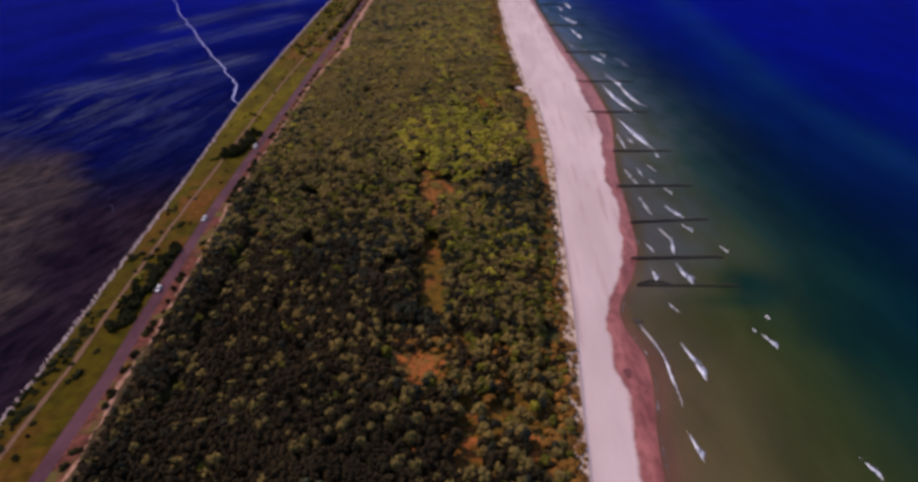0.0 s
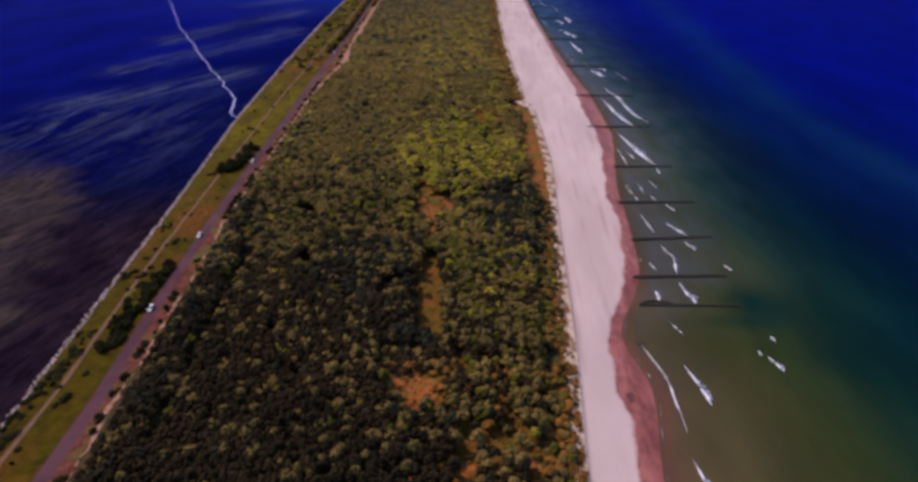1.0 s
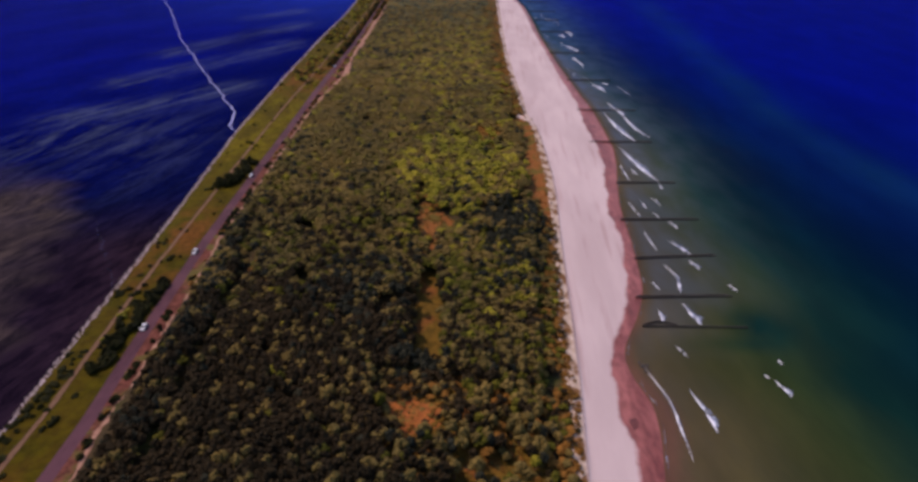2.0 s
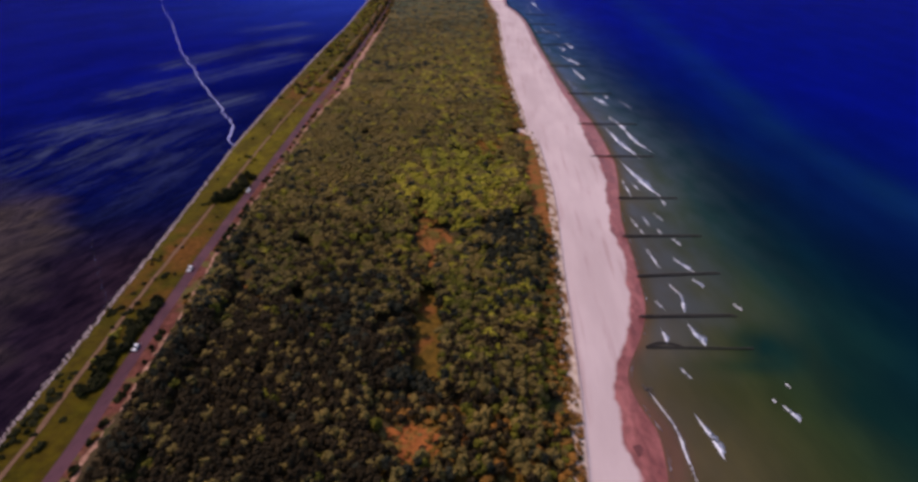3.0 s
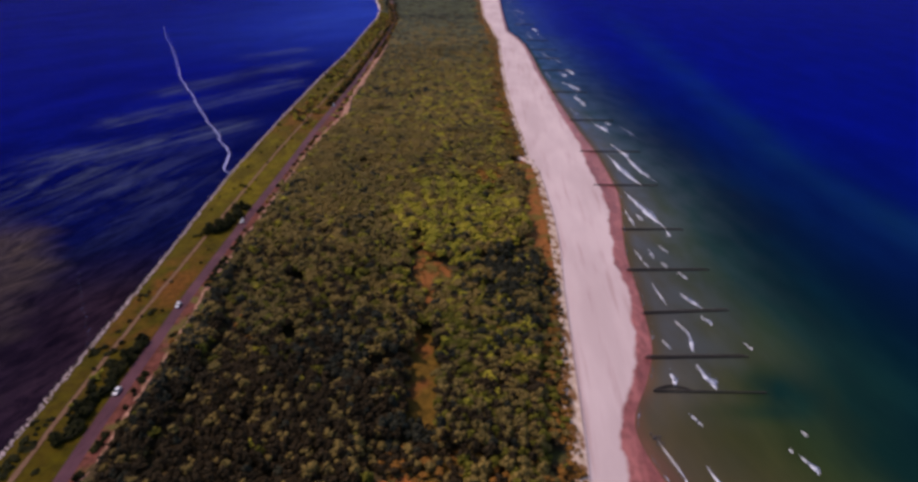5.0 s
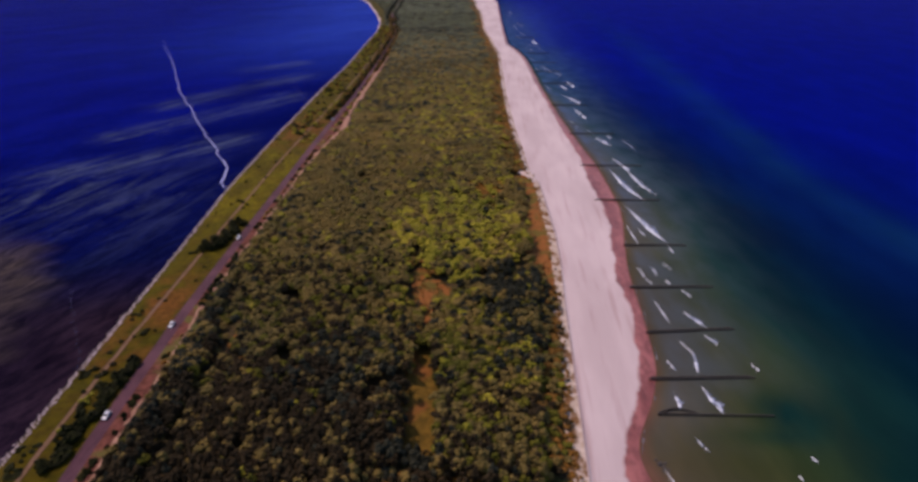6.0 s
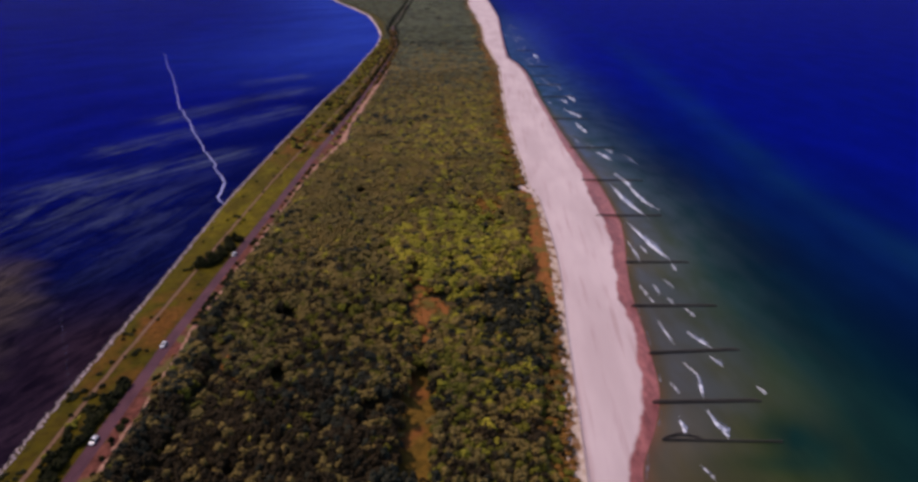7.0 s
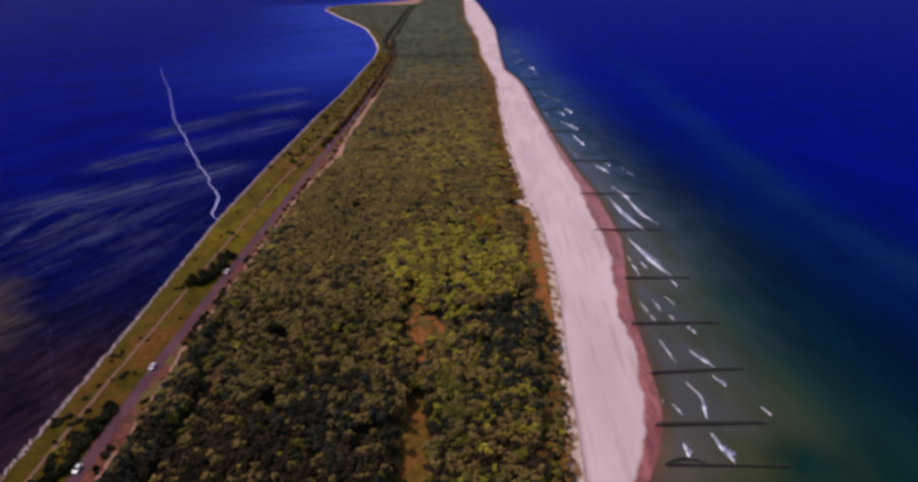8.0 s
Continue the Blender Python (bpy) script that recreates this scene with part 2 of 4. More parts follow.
def foam_material(name, thin, low=(0.20, 0.25, 0.38), high=(0.80, 0.80, 0.83), scale=1.5):
    """Foam: dense white crests, thinning to bluish lace where the water shows through."""
    m, nt, b = nodes_of(name)
    lace = noise_at(nt, scale, (1, 0.6, 1), detail=8, rough=0.72)
    solid = math_node(nt, "ADD", lace, math_node(nt, "MULTIPLY", attribute(nt, "crest"), 0.45))
    nt.links.new(ramp(nt, solid, [(thin + 0.14, low), (thin + 0.44, high)]), b.inputs["Base Color"])
    nt.links.new(ramp(nt, solid, [(thin, (0, 0, 0)), (thin + 0.38, (1, 1, 1))]), b.inputs["Alpha"])
    set_rough(b, 0.8, 0.2)
    bump(nt, b, noise_at(nt, 2.0, detail=5), 0.6, 0.15)
    return m


FOAM = foam_material("sea_foam", 0.56, scale=0.9)
PALE_FOAM = foam_material("foam_streak", 0.42, (0.20, 0.21, 0.42), (0.36, 0.37, 0.62))
ASPHALT = asphalt()
SAND = beach_sand()

# ---- the lines of the plan: (y, x) along the spit ----
LINES = {}
LINES["bay"] = [(-400, -128), (60, -147), (155, -153.2), (220, -159.6), (294, -166.5), (370, -175), (450, -184), (592, -194.2), (794, -205.6),
            (937, -210.5), (1132, -225), (1328, -238.4), (1482, -257.4), (1676, -298.8), (2028, -388.7), (2320, -495.5), (2638, -621),
            (3057, -773), (3378, -834), (3560, -800), (3900, -640), (4950, -420)]
LINES["path"] = [(-400, -118), (60, -138), (142, -142.8), (169, -143.8), (213, -148.3), (257, -151.9), (315, -155.3), (390, -160), (496, -165.8), (650, -171),
             (794, -176), (937, -182), (1132, -194), (1328, -209), (1676, -266), (2028, -330), (4950, -520)]
LINES["road"] = [(-400, -105), (60, -123), (137, -127.2), (165, -128.4), (203, -132.5), (253, -136.6), (283, -139), (338, -142), (386, -144.3), (461, -147.6),
             (546, -152), (650, -155.6), (747, -158.4), (917, -168), (1132, -182), (1328, -199), (1500, -232), (1676, -262), (2267, -318), (3203, -405), (4950, -500)]
LINES["wood_w"] = [(-400, -96), (60, -112), (137, -119.4), (163, -122), (196, -123.6), (235, -127.1), (259, -129.3), (292, -133), (334, -135.1),
               (387, -137), (461, -141), (529, -143.5), (584, -144.5), (651, -147.5), (732, -154), (834, -160.3), (965, -167.2), (1132, -178),
               (1243, -189), (1328, -197), (1500, -228), (1676, -258), (2267, -314), (3203, -402), (4950, -498)]
LINES["wood_e"] = [(-400, 22), (60, 25), (145, 26.6), (188, 28.4), (219, 28.2), (257, 29.6), (308, 31), (368, 31.4), (396, 30.5), (440, 28.7), (471, 27.2),
               (492, 22.9), (538, 20.3), (614, 14.6), (742, 8), (927, 2.6), (1028, 0.5), (1249, -18.3), (1382, -32.5), (1681, -46), (1842, -60), (2474, -116),
               (3200, -156), (4166, -210), (4950, -258)]
LINES["fence"] = [(-400, 24), (60, 27), (145, 29.5), (192, 32), (248, 33.1), (296, 33.9), (344, 35.6), (378, 35.6), (440, 32.5), (471, 30.5), (492, 26), (538, 23.5),
              (614, 17.6), (742, 11), (927, 5.6), (1028, 3.5), (1249, -15), (1382, -29), (1681, -42), (1842, -56), (2474, -111), (3200, -150), (4166, -203), (4950, -250)]
LINES["wet"] = [(-400, 44), (60, 42), (110, 43), (146, 45.1), (164, 47.2), (178, 44), (202, 45.2), (214, 47), (228, 52.1), (238, 56.2), (247, 59), (264, 61.2), (284, 62.4),
            (302, 64.6), (321, 63.6), (335, 62.6), (354, 66.6), (370, 66.4), (394, 69.7), (430, 71), (467, 67.6), (509, 67.9), (533, 67.6), (596, 61.7),
            (651, 57.9), (701, 55.5), (846, 45.5), (946, 41.5), (1031, 36), (1107, 25.6), (1174, 12), (1335, 7), (1612, 0.5), (2032, -9.5), (2747, -49), (3362, -90), (4950, -200)]
LINES["sea"] = [(-400, 52), (60, 49), (110, 50), (146, 52.7), (170, 56.5), (184, 57.2), (194, 53.4), (206, 51), (214, 52), (224, 56), (232, 59.9), (247, 65), (259, 67.6), (280, 69),
            (301, 69.8), (324, 70.3), (346, 71.5), (371, 74.5), (399, 78.6), (431, 81.5), (467, 80.5), (517, 78), (559, 72.9), (617, 67.5),
            (688, 60.7), (828, 52), (946, 47), (1031, 41), (1107, 31), (1174, 17), (1335, 11), (1612, 4), (2032, -5), (2747, -44), (3362, -84), (4950, -192)]
FINE_Y = np.arange(-400.0, 4951.0, 2.0)
CURVE = {}
for line_name, pairs in LINES.items():
    py, px = np.array(pairs, float).T
    raw = np.interp(FINE_Y, py, px)
    kern = np.hanning(9)
    CURVE[line_name] = np.convolve(np.pad(raw, 4, "edge"), kern / kern.sum(), "valid")


def at_line(line_name, y):
    return np.interp(y, FINE_Y, CURVE[line_name])


def ragged(y, amount, scale, seed):
    """A repeatable uneven offset along a line."""
    r = np.random.RandomState(seed)
    out = np.zeros_like(np.asarray(y, float))
    for k in range(5):
        f, p = (1.9 ** k) / scale, r.uniform(0, 6.3)
        out = out + np.sin(y * f * 6.28 + p + 1.3 * np.sin(y * f * 2.1 + p)) / (1.5 ** k)
    return out * amount / 2.2


def hummock(x, y):
    return 0.5 * np.sin(x * 0.11 + 1.1) * np.sin(y * 0.07) + 0.35 * np.sin(x * 0.23 + y * 0.17) + 0.2 * np.sin(y * 0.41 - x * 0.31)


def ground_height(x, y):
    """Height of the land: bay bank, level verge, hummocky wood, dune, beach slope."""
    bay, ww, we, fe, wet, sea = (at_line(n, y) for n in ("bay", "wood_w", "wood_e", "fence", "wet", "sea"))
    z = np.interp(x - bay, [-6, 0, 2.5, 6], [-1.2, -0.1, 0.7, 0.9])
    inside = np.clip((x - ww) / 8, 0, 1) * np.clip((we - x) / 8, 0, 1)
    z = z + inside * (0.9 + hummock(x, y))
    dune = np.exp(-((x - we) / 5.0) ** 2) * 1.4
    z = z + dune
    east = np.clip((x - fe) / np.maximum(wet - fe, 1), 0, 1)
    beach = np.where(x < wet, 1.5 - 1.0 * east, 0.5 - 0.55 * (x - wet) / np.maximum(sea - wet, 1))
    mixf = np.clip((x - fe + 2.0) / 3.0, 0, 1)
    return z * (1 - mixf) + np.maximum(beach, -1.5) * mixf


STATIONS = np.concatenate([np.arange(-400, 110, 15), np.arange(110, 700, 2.5), np.arange(700, 1500, 7), np.arange(1500, 4950, 40), [4950]]).astype(float)


# ---- mesh helpers ----
def add_mesh(name, verts, faces, material, parent=None, smooth=False, attrs=None):
    """A mesh object from arrays; faces is an (n, 3) or (n, 4) array."""
    verts, faces = np.asarray(verts, np.float32), np.asarray(faces, np.int32)
    me = bpy.data.meshes.new(name)
    k = faces.shape[1]
    me.vertices.add(len(verts))
    me.vertices.foreach_set("co", verts.ravel())
    me.loops.add(faces.size)
    me.loops.foreach_set("vertex_index", faces.ravel())
    me.polygons.add(len(faces))
    me.polygons.foreach_set("loop_start", np.arange(0, faces.size, k, dtype=np.int32))
    me.polygons.foreach_set("use_smooth", np.full(len(faces), smooth))
    for key, values in (attrs or {}).items():
        a = me.attributes.new(key, "FLOAT", "POINT")
        a.data.foreach_set("value", np.asarray(values, np.float32).ravel())
    me.update(calc_edges=True)
    me.validate()
    me.materials.append(material)
    ob = new(name, me)
    if parent:
        ob.parent = parent
    return ob


def part(name, bm, material, parent, label=""):
    me = bpy.data.meshes.new(name)
    bm.to_mesh(me)
    bm.free()
    me.materials.append(material)
    ob = new(name, me)
    ob.parent = parent
    return tagged(ob, label)


def sheet(name, X, Y, Z, material, attrs=None, parent=None):
    ny, nx = X.shape
    i = np.arange(ny * nx).reshape(ny, nx)
    faces = np.stack([i[:-1, :-1], i[:-1, 1:], i[1:, 1:], i[1:, :-1]], -1).reshape(-1, 4)
    return add_mesh(name, np.stack([X, Y, Z], -1).reshape(-1, 3), faces, material, parent, True, attrs)


def strip(name, left, right, columns, material, lift=0.0, stations=STATIONS, extra=None):
    """A band of land between two lines, each a function of y."""
    y = stations[:, None]
    u = np.linspace(0, 1, columns)[None, :]
    X = left(y) * (1 - u) + right(y) * u
    Y = y + 0 * u
    return sheet(name, X, Y, ground_height(X, Y) + lift, material, {k: f(X, Y) for k, f in (extra or {}).items()})


# ---- land, road and water ----
tagged(strip("ground", lambda y: at_line("road", y) + 2.6, lambda y: at_line("wood_e", y) + 1.0, 60, FOREST_SOIL),
       "brown forest soil under the pine wood", "ground", kind="structure")
tagged(strip("grass_verge", lambda y: at_line("bay", y) - 4.0, lambda y: at_line("road", y) - 2.0, 20, GRASS,
             extra={"lush": lambda X, Y: np.interp(Y, [120, 150, 200, 235, 300, 360, 420, 500, 580, 660, 760, 1000], [0.0, 0.12, 0.2, 0.1, 0.25, 0.35, 0.85, 0.85, 0.35, 0.4, 0.4, 0.2]),
                    "dry": lambda X, Y: np.clip(np.exp(-((Y - 292) / 30) ** 2) + 0.7 * np.exp(-((Y - 128) / 16) ** 2) + 0.95 * np.exp(-((Y - 600) / 60) ** 2) + 0.5 * np.exp(-((Y - 250) / 12) ** 2), 0.12, 1)}),
       "yellow-green dry grass between bay and road", "grass", kind="structure")
tagged(strip("road", lambda y: at_line("road", y) - 2.1, lambda y: at_line("road", y) + 2.7, 5, ASPHALT, 0.06, STATIONS[STATIONS < 3300]),
       "worn purple-grey asphalt road along the wood", "road", kind="structure")
NEAR = STATIONS[STATIONS < 1400]
tagged(strip("cycle_path", lambda y: at_line("path", y) - 0.85 + ragged(y, 0.25, 30, 4), lambda y: at_line("path", y) + 0.85 + ragged(y, 0.25, 25, 5), 3, GRAVEL, 0.05, NEAR),
       "narrow pale gravel cycle path through the grass", "path", kind="structure")
tagged(strip("road_verge", lambda y: at_line("road", y) + 2.7, lambda y: np.maximum(at_line("wood_w", y), at_line("road", y) + 3.6) - 0.2 + 6.0 * np.exp(-((y - 608) / 48) ** 2) + 3.6 * np.clip((y - 660) / 60, 0, 1) * np.clip((1100 - y) / 150, 0, 1) + ragged(y, 0.8, 40, 6), 5, VERGE, 0.05, NEAR),
       "reddish dry verge between road and wood", "verge", kind="structure")
tagged(strip("sandy_track", lambda y: np.maximum(at_line("wood_w", y), at_line("road", y) + 3.6) - 0.6 + (4.6 * np.exp(-((y - 608) / 48) ** 2) + 2.6 * np.clip((y - 660) / 60, 0, 1) * np.clip((1100 - y) / 150, 0, 1)) * (1 + 0.5 * ragged(y, 1, 50, 19)) + ragged(y, 1.1, 60, 7) + ragged(y, 0.6, 7, 51),
             lambda y: np.maximum(at_line("wood_w", y), at_line("road", y) + 3.6) + 0.5 + (1.0 * np.clip((y - 330) / 200, 0, 1) + 9.0 * np.exp(-((y - 608) / 48) ** 2) + 6.5 * np.clip((y - 660) / 60, 0, 1) * np.clip((1100 - y) / 150, 0, 1)) * (1 + 0.5 * ragged(y, 1, 70, 18)) + ragged(y, 0.9, 45, 8) + ragged(y, 0.9, 6, 52), 4, SANDY, 0.09, NEAR),
       "pale pinkish sandy track at the wood's edge", "track", kind="structure")
tagged(strip("dune", lambda y: at_line("wood_e", y) - 1.0 + ragged(y, 1.2, 25, 9), lambda y: at_line("fence", y) + 0.5, 8, DUNE, 0.05),
       "pale sandy dune edge with rusty scrub", "dune", kind="structure")
tagged(strip("beach", lambda y: at_line("fence", y) - 0.5, lambda y: at_line("sea", y) + 5.0, 40, SAND, 0.02,
             extra={"wet": lambda X, Y: X - at_line("wet", Y)}),
       "wide pale pink sand beach with wet red-brown edge", "beach", kind="structure")

MIDDLE = STATIONS[(STATIONS > 466) & (STATIONS < 1100)]
tagged(strip("dune_track", lambda y: at_line("fence", y) - 3.4 + ragged(y, 0.8, 30, 41), lambda y: at_line("fence", y) - 1.2 + ragged(y, 0.7, 40, 42), 4, DUNE_SAND, 0.22, MIDDLE),
       "pale trodden sand track behind the dune edge", "track", kind="structure")
FAR = STATIONS[(STATIONS > 1130) & (STATIONS < 4000)]
tagged(strip("cape_shore", lambda y: at_line("bay", y) - 3.0, lambda y: at_line("bay", y) + np.clip(1 + (y - 1130) * 0.004, 1, 6) + ragged(y, 2.2, 120, 31), 6, DUNE_SAND, 0.12, FAR),
       "pale sandy shore round the cape", "shore", kind="structure")
FARTHER = STATIONS[(STATIONS > 3560) & (STATIONS < 4950)]
tagged(strip("sand_flat", lambda y: at_line("bay", y) + 60, lambda y: at_line("bay", y) + 260 + ragged(y, 30, 300, 32), 6, SANDY, 0.16, FARTHER),
       "distant pinkish sand flat on the cape", "sand", kind="structure")

OFF = np.array([-4, 0, 3, 6, 10, 15, 20, 26, 33, 40, 48, 57, 67, 80, 95, 110, 125, 140, 155, 163, 170, 178, 185, 192, 200, 215, 230, 270, 330, 400, 500, 700, 1000, 1600, 2600, 4200], float)
YW = STATIONS[:, None]


def sea_east():
    X = at_line("sea", YW) + OFF[None, :]
    Y = YW + 0 * X
    d = X - at_line("sea", Y)
    for cx, cy, rx, ry, deep in ((108, 230, 11, 11, 24), (94, 219, 16, 4.5, 15), (103, 239, 10, 9, 10), (90, 165, 10, 30, -6), (128, 214, 12, 12, -10)):
        d = d + deep * np.exp(-((X - cx) / rx) ** 2 - ((Y - cy) / ry) ** 2)
    surf_sheen = np.interp(Y, [205, 250, 420, 600, 1000, 1700], [0.08, 0.5, 0.75, 0.85, 0.75, 0.6]) * np.clip((2400 - Y) / 900, 0.12, 1) * np.exp(-(d / (44 + np.clip(Y - 600, 0, 1500) * 0.05)) ** 2) * np.clip(d / 6, 0, 1)
    middle = np.interp(Y, [150, 425, 500, 640, 870, 1340, 4950], [262, 232, 216, 219, 224, 228, 60])
    bar = np.exp(-((X - middle) / np.interp(Y, [150, 500, 1300], [24, 18, 26])) ** 2) * np.interp(Y, [150, 400, 900, 1500], [0.25, 0.62, 0.5, 0.15])
    # Stretched along y so far water turns bluer: sky reflection painted as depth.
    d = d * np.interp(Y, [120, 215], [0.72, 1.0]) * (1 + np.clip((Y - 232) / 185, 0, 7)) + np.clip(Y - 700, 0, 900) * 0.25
    return sheet("water", X, Y, np.zeros_like(X), SEA, {"sky_reach": d, "surf_sheen": surf_sheen, "bar": bar, "away": np.interp(Y, [420, 900], [0, 1])})


# sand bars in the bay: the middle line of each, and its half width
SHOALS = [([(-250, 866), (-292, 801), (-328, 720), (-346, 690)], 20.0), ([(-232, 745), (-264, 673), (-297, 628), (-330, 575)], 20.0),
          ([(-226, 570), (-253, 536), (-283, 506), (-330, 470)], 18.0), ([(-240, 556), (-250, 538)], 20.0), ([(-285, 965), (-326, 908)], 18.0)]
OFF_WEST = np.concatenate([[-4, 0, 3, 6, 10, 15, 20], np.arange(26, 260, 6.0), [270, 285, 300, 330, 360, 400, 450, 500, 600, 700, 1000, 1600, 2600, 4200]])


def sea_west():
    X = at_line("bay", YW) - OFF_WEST[None, ::-1]
    Y = YW + 0 * X
    d = at_line("bay", Y) - X
    edge = np.interp(Y, [110, 200, 235, 260, 290, 318, 335, 372], [-168, -175, -190, -199, -205, -214, -228, -262]) + 4 * np.sin(Y * 0.13) + 3 * np.sin(Y * 0.31)
    flats = np.clip((edge - X) / 24, 0, 1) * np.clip((380 - Y + 6 * np.sin(X * 0.12)) / 45, 0, 1) * np.interp(Y, [130, 230], [0.75, 1.0])
    ripple = np.interp(Y, [100, 330, 420, 520, 640], [0.85, 0.8, 0.55, 0.4, 0.15])
    shoal = 1.3 * np.exp(-((X + 288) / 42) ** 2 - ((Y - 412) / 62) ** 2) + 0.3 * np.exp(-((X + 215) / 30) ** 2 - ((Y - 430) / 90) ** 2)
    streak = np.zeros_like(X)
    for pts, width in SHOALS:
        for (ax, ay), (bx, by) in zip(pts, pts[1:]):
            u = np.clip(((X - ax) * (bx - ax) + (Y - ay) * (by - ay)) / ((bx - ax) ** 2 + (by - ay) ** 2), 0, 1)
            away = np.hypot(X - ax - u * (bx - ax), Y - ay - u * (by - ay))
            streak = np.maximum(streak, np.exp(-(away / width) ** 2))
    streak = 1.2 * streak
    # Distance grows along y, pale lifts the far shore: sky reflection as colour.
    return sheet("bay_water", X, Y, np.zeros_like(X), BAY, {"sky_reach": d * (1 + np.clip((Y - 320) / 230, 0, 6)) + np.clip(Y - 280, 0, 60) * 2.2 + np.clip(Y - 290, 0, 1000) * 0.7, "flats": flats, "shoal": shoal, "streak": streak, "ripple": ripple, "pale": np.clip((Y - 800) / 500, 0, 1) * np.exp(-(d / 260) ** 2)})


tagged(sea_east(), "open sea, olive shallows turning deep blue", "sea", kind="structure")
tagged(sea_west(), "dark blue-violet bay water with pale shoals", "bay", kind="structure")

# ---- the wood ----
PHI = (1 + 5 ** 0.5) / 2
ICO_V = np.array([(-1, PHI, 0), (1, PHI, 0), (-1, -PHI, 0), (1, -PHI, 0), (0, -1, PHI), (0, 1, PHI), (0, -1, -PHI), (0, 1, -PHI),
                  (PHI, 0, -1), (PHI, 0, 1), (-PHI, 0, -1), (-PHI, 0, 1)]) / (1 + PHI ** 2) ** 0.5
ICO_F = np.array([(0, 11, 5), (0, 5, 1), (0, 1, 7), (0, 7, 10), (0, 10, 11), (1, 5, 9), (5, 11, 4), (11, 10, 2), (10, 7, 6), (7, 1, 8),
                  (3, 9, 4), (3, 4, 2), (3, 2, 6), (3, 6, 8), (3, 8, 9), (4, 9, 5), (2, 4, 11), (6, 2, 10), (8, 6, 7), (9, 8, 1)])


def ball(rng, rough=0.25, split=False):
    """An uneven clump of leaves, about one metre in radius."""
    v, f = ICO_V, ICO_F
    if split:
        mid, v, f2 = {}, list(map(tuple, v)), []
        for a, b, c in f:
            m = []
            for p, q in ((a, b), (b, c), (c, a)):
                key = (min(p, q), max(p, q))
                if key not in mid:
                    w = np.add(v[p], v[q])
                    mid[key] = len(v)
                    v.append(tuple(w / np.linalg.norm(w)))
                m.append(mid[key])
            f2 += [(a, m[0], m[2]), (b, m[1], m[0]), (c, m[2], m[1]), tuple(m)]
        v, f = np.array(v), np.array(f2)
    return v * (1 + rng.uniform(-rough, rough, (len(v), 1))), f


def joined(pieces):
    verts, faces, n = [], [], 0
    for v, f in pieces:
        verts.append(v)
        faces.append(f + n)
        n += len(v)
    return np.concatenate(verts), np.concatenate(faces)


def crown_shape(seed, clumps, split=False, pointed=0.0):
    """A crown of unit radius and unit height, standing on z = 0: clumps round and over a stem, with gaps between them."""
    rng = np.random.RandomState(seed)
    pieces = []
    for k in range(clumps):
        h = 0.25 + 0.75 * (k + rng.uniform(0, 0.8)) / clumps
        reach = (1 - pointed * h) * (0.72 if k < clumps - 1 else 0.12) * rng.uniform(0.55, 1.0) if clumps > 1 else 0
        a = k * 2.4 + rng.uniform(-0.5, 0.5)
        size = rng.uniform(0.32, 0.52) * (1 - 0.35 * pointed * h) * (1.0 if clumps > 5 else 1.25 if clumps > 2 else 1.7 if clumps > 1 else 2.2)
        v, f = ball(rng, 0.3, split)
        v = v * np.array([size, size, size * 0.55]) + np.array([reach * math.cos(a), reach * math.sin(a), h * 0.8])
        pieces.append((v, f))
    return joined(pieces)


# bare places in the wood: x, y, half widths
CLEARINGS = [(-31, 306, 8, 11), (-30, 316, 10, 8), (-36, 327, 5, 9), (-23, 310, 6, 9), (-27, 288, 3, 8), (-23.5, 172, 15, 11), (-5, 143, 3.5, 11), (15, 140, 2.6, 11), (9, 160, 3, 6),
             (-106, 262, 2.6, 13), (20, 480, 10, 9)]
TRAILS = [[(28, 474), (20, 487), (12, 492)], [(24, 352), (10, 335), (-6, 326), (-20, 323)], [(-42, 355), (-36, 342)], [(-45, 300), (-60, 308), (-70, 318)], [(-44, 233), (-36, 240), (-30, 236)],
          [(-123, 320), (-117, 290), (-109, 265), (-105.5, 236), (-104.5, 208), (-102, 176), (-100, 150)]]


def ride_east(y):
    """The narrow ride that cuts the road-side strip off from the rest of the wood."""
    return float(np.interp(y, [120, 176, 208, 236, 265, 290, 320, 350], [-98, -102, -104.5, -105.5, -109, -117, -123, -133]))


def heath_width(y):
    """How far the open heath reaches from the dune into the wood."""
    return np.interp(y, [305, 325, 350, 400, 440, 475, 492], [0, 5, 9, 10.5, 8, 6, 0])


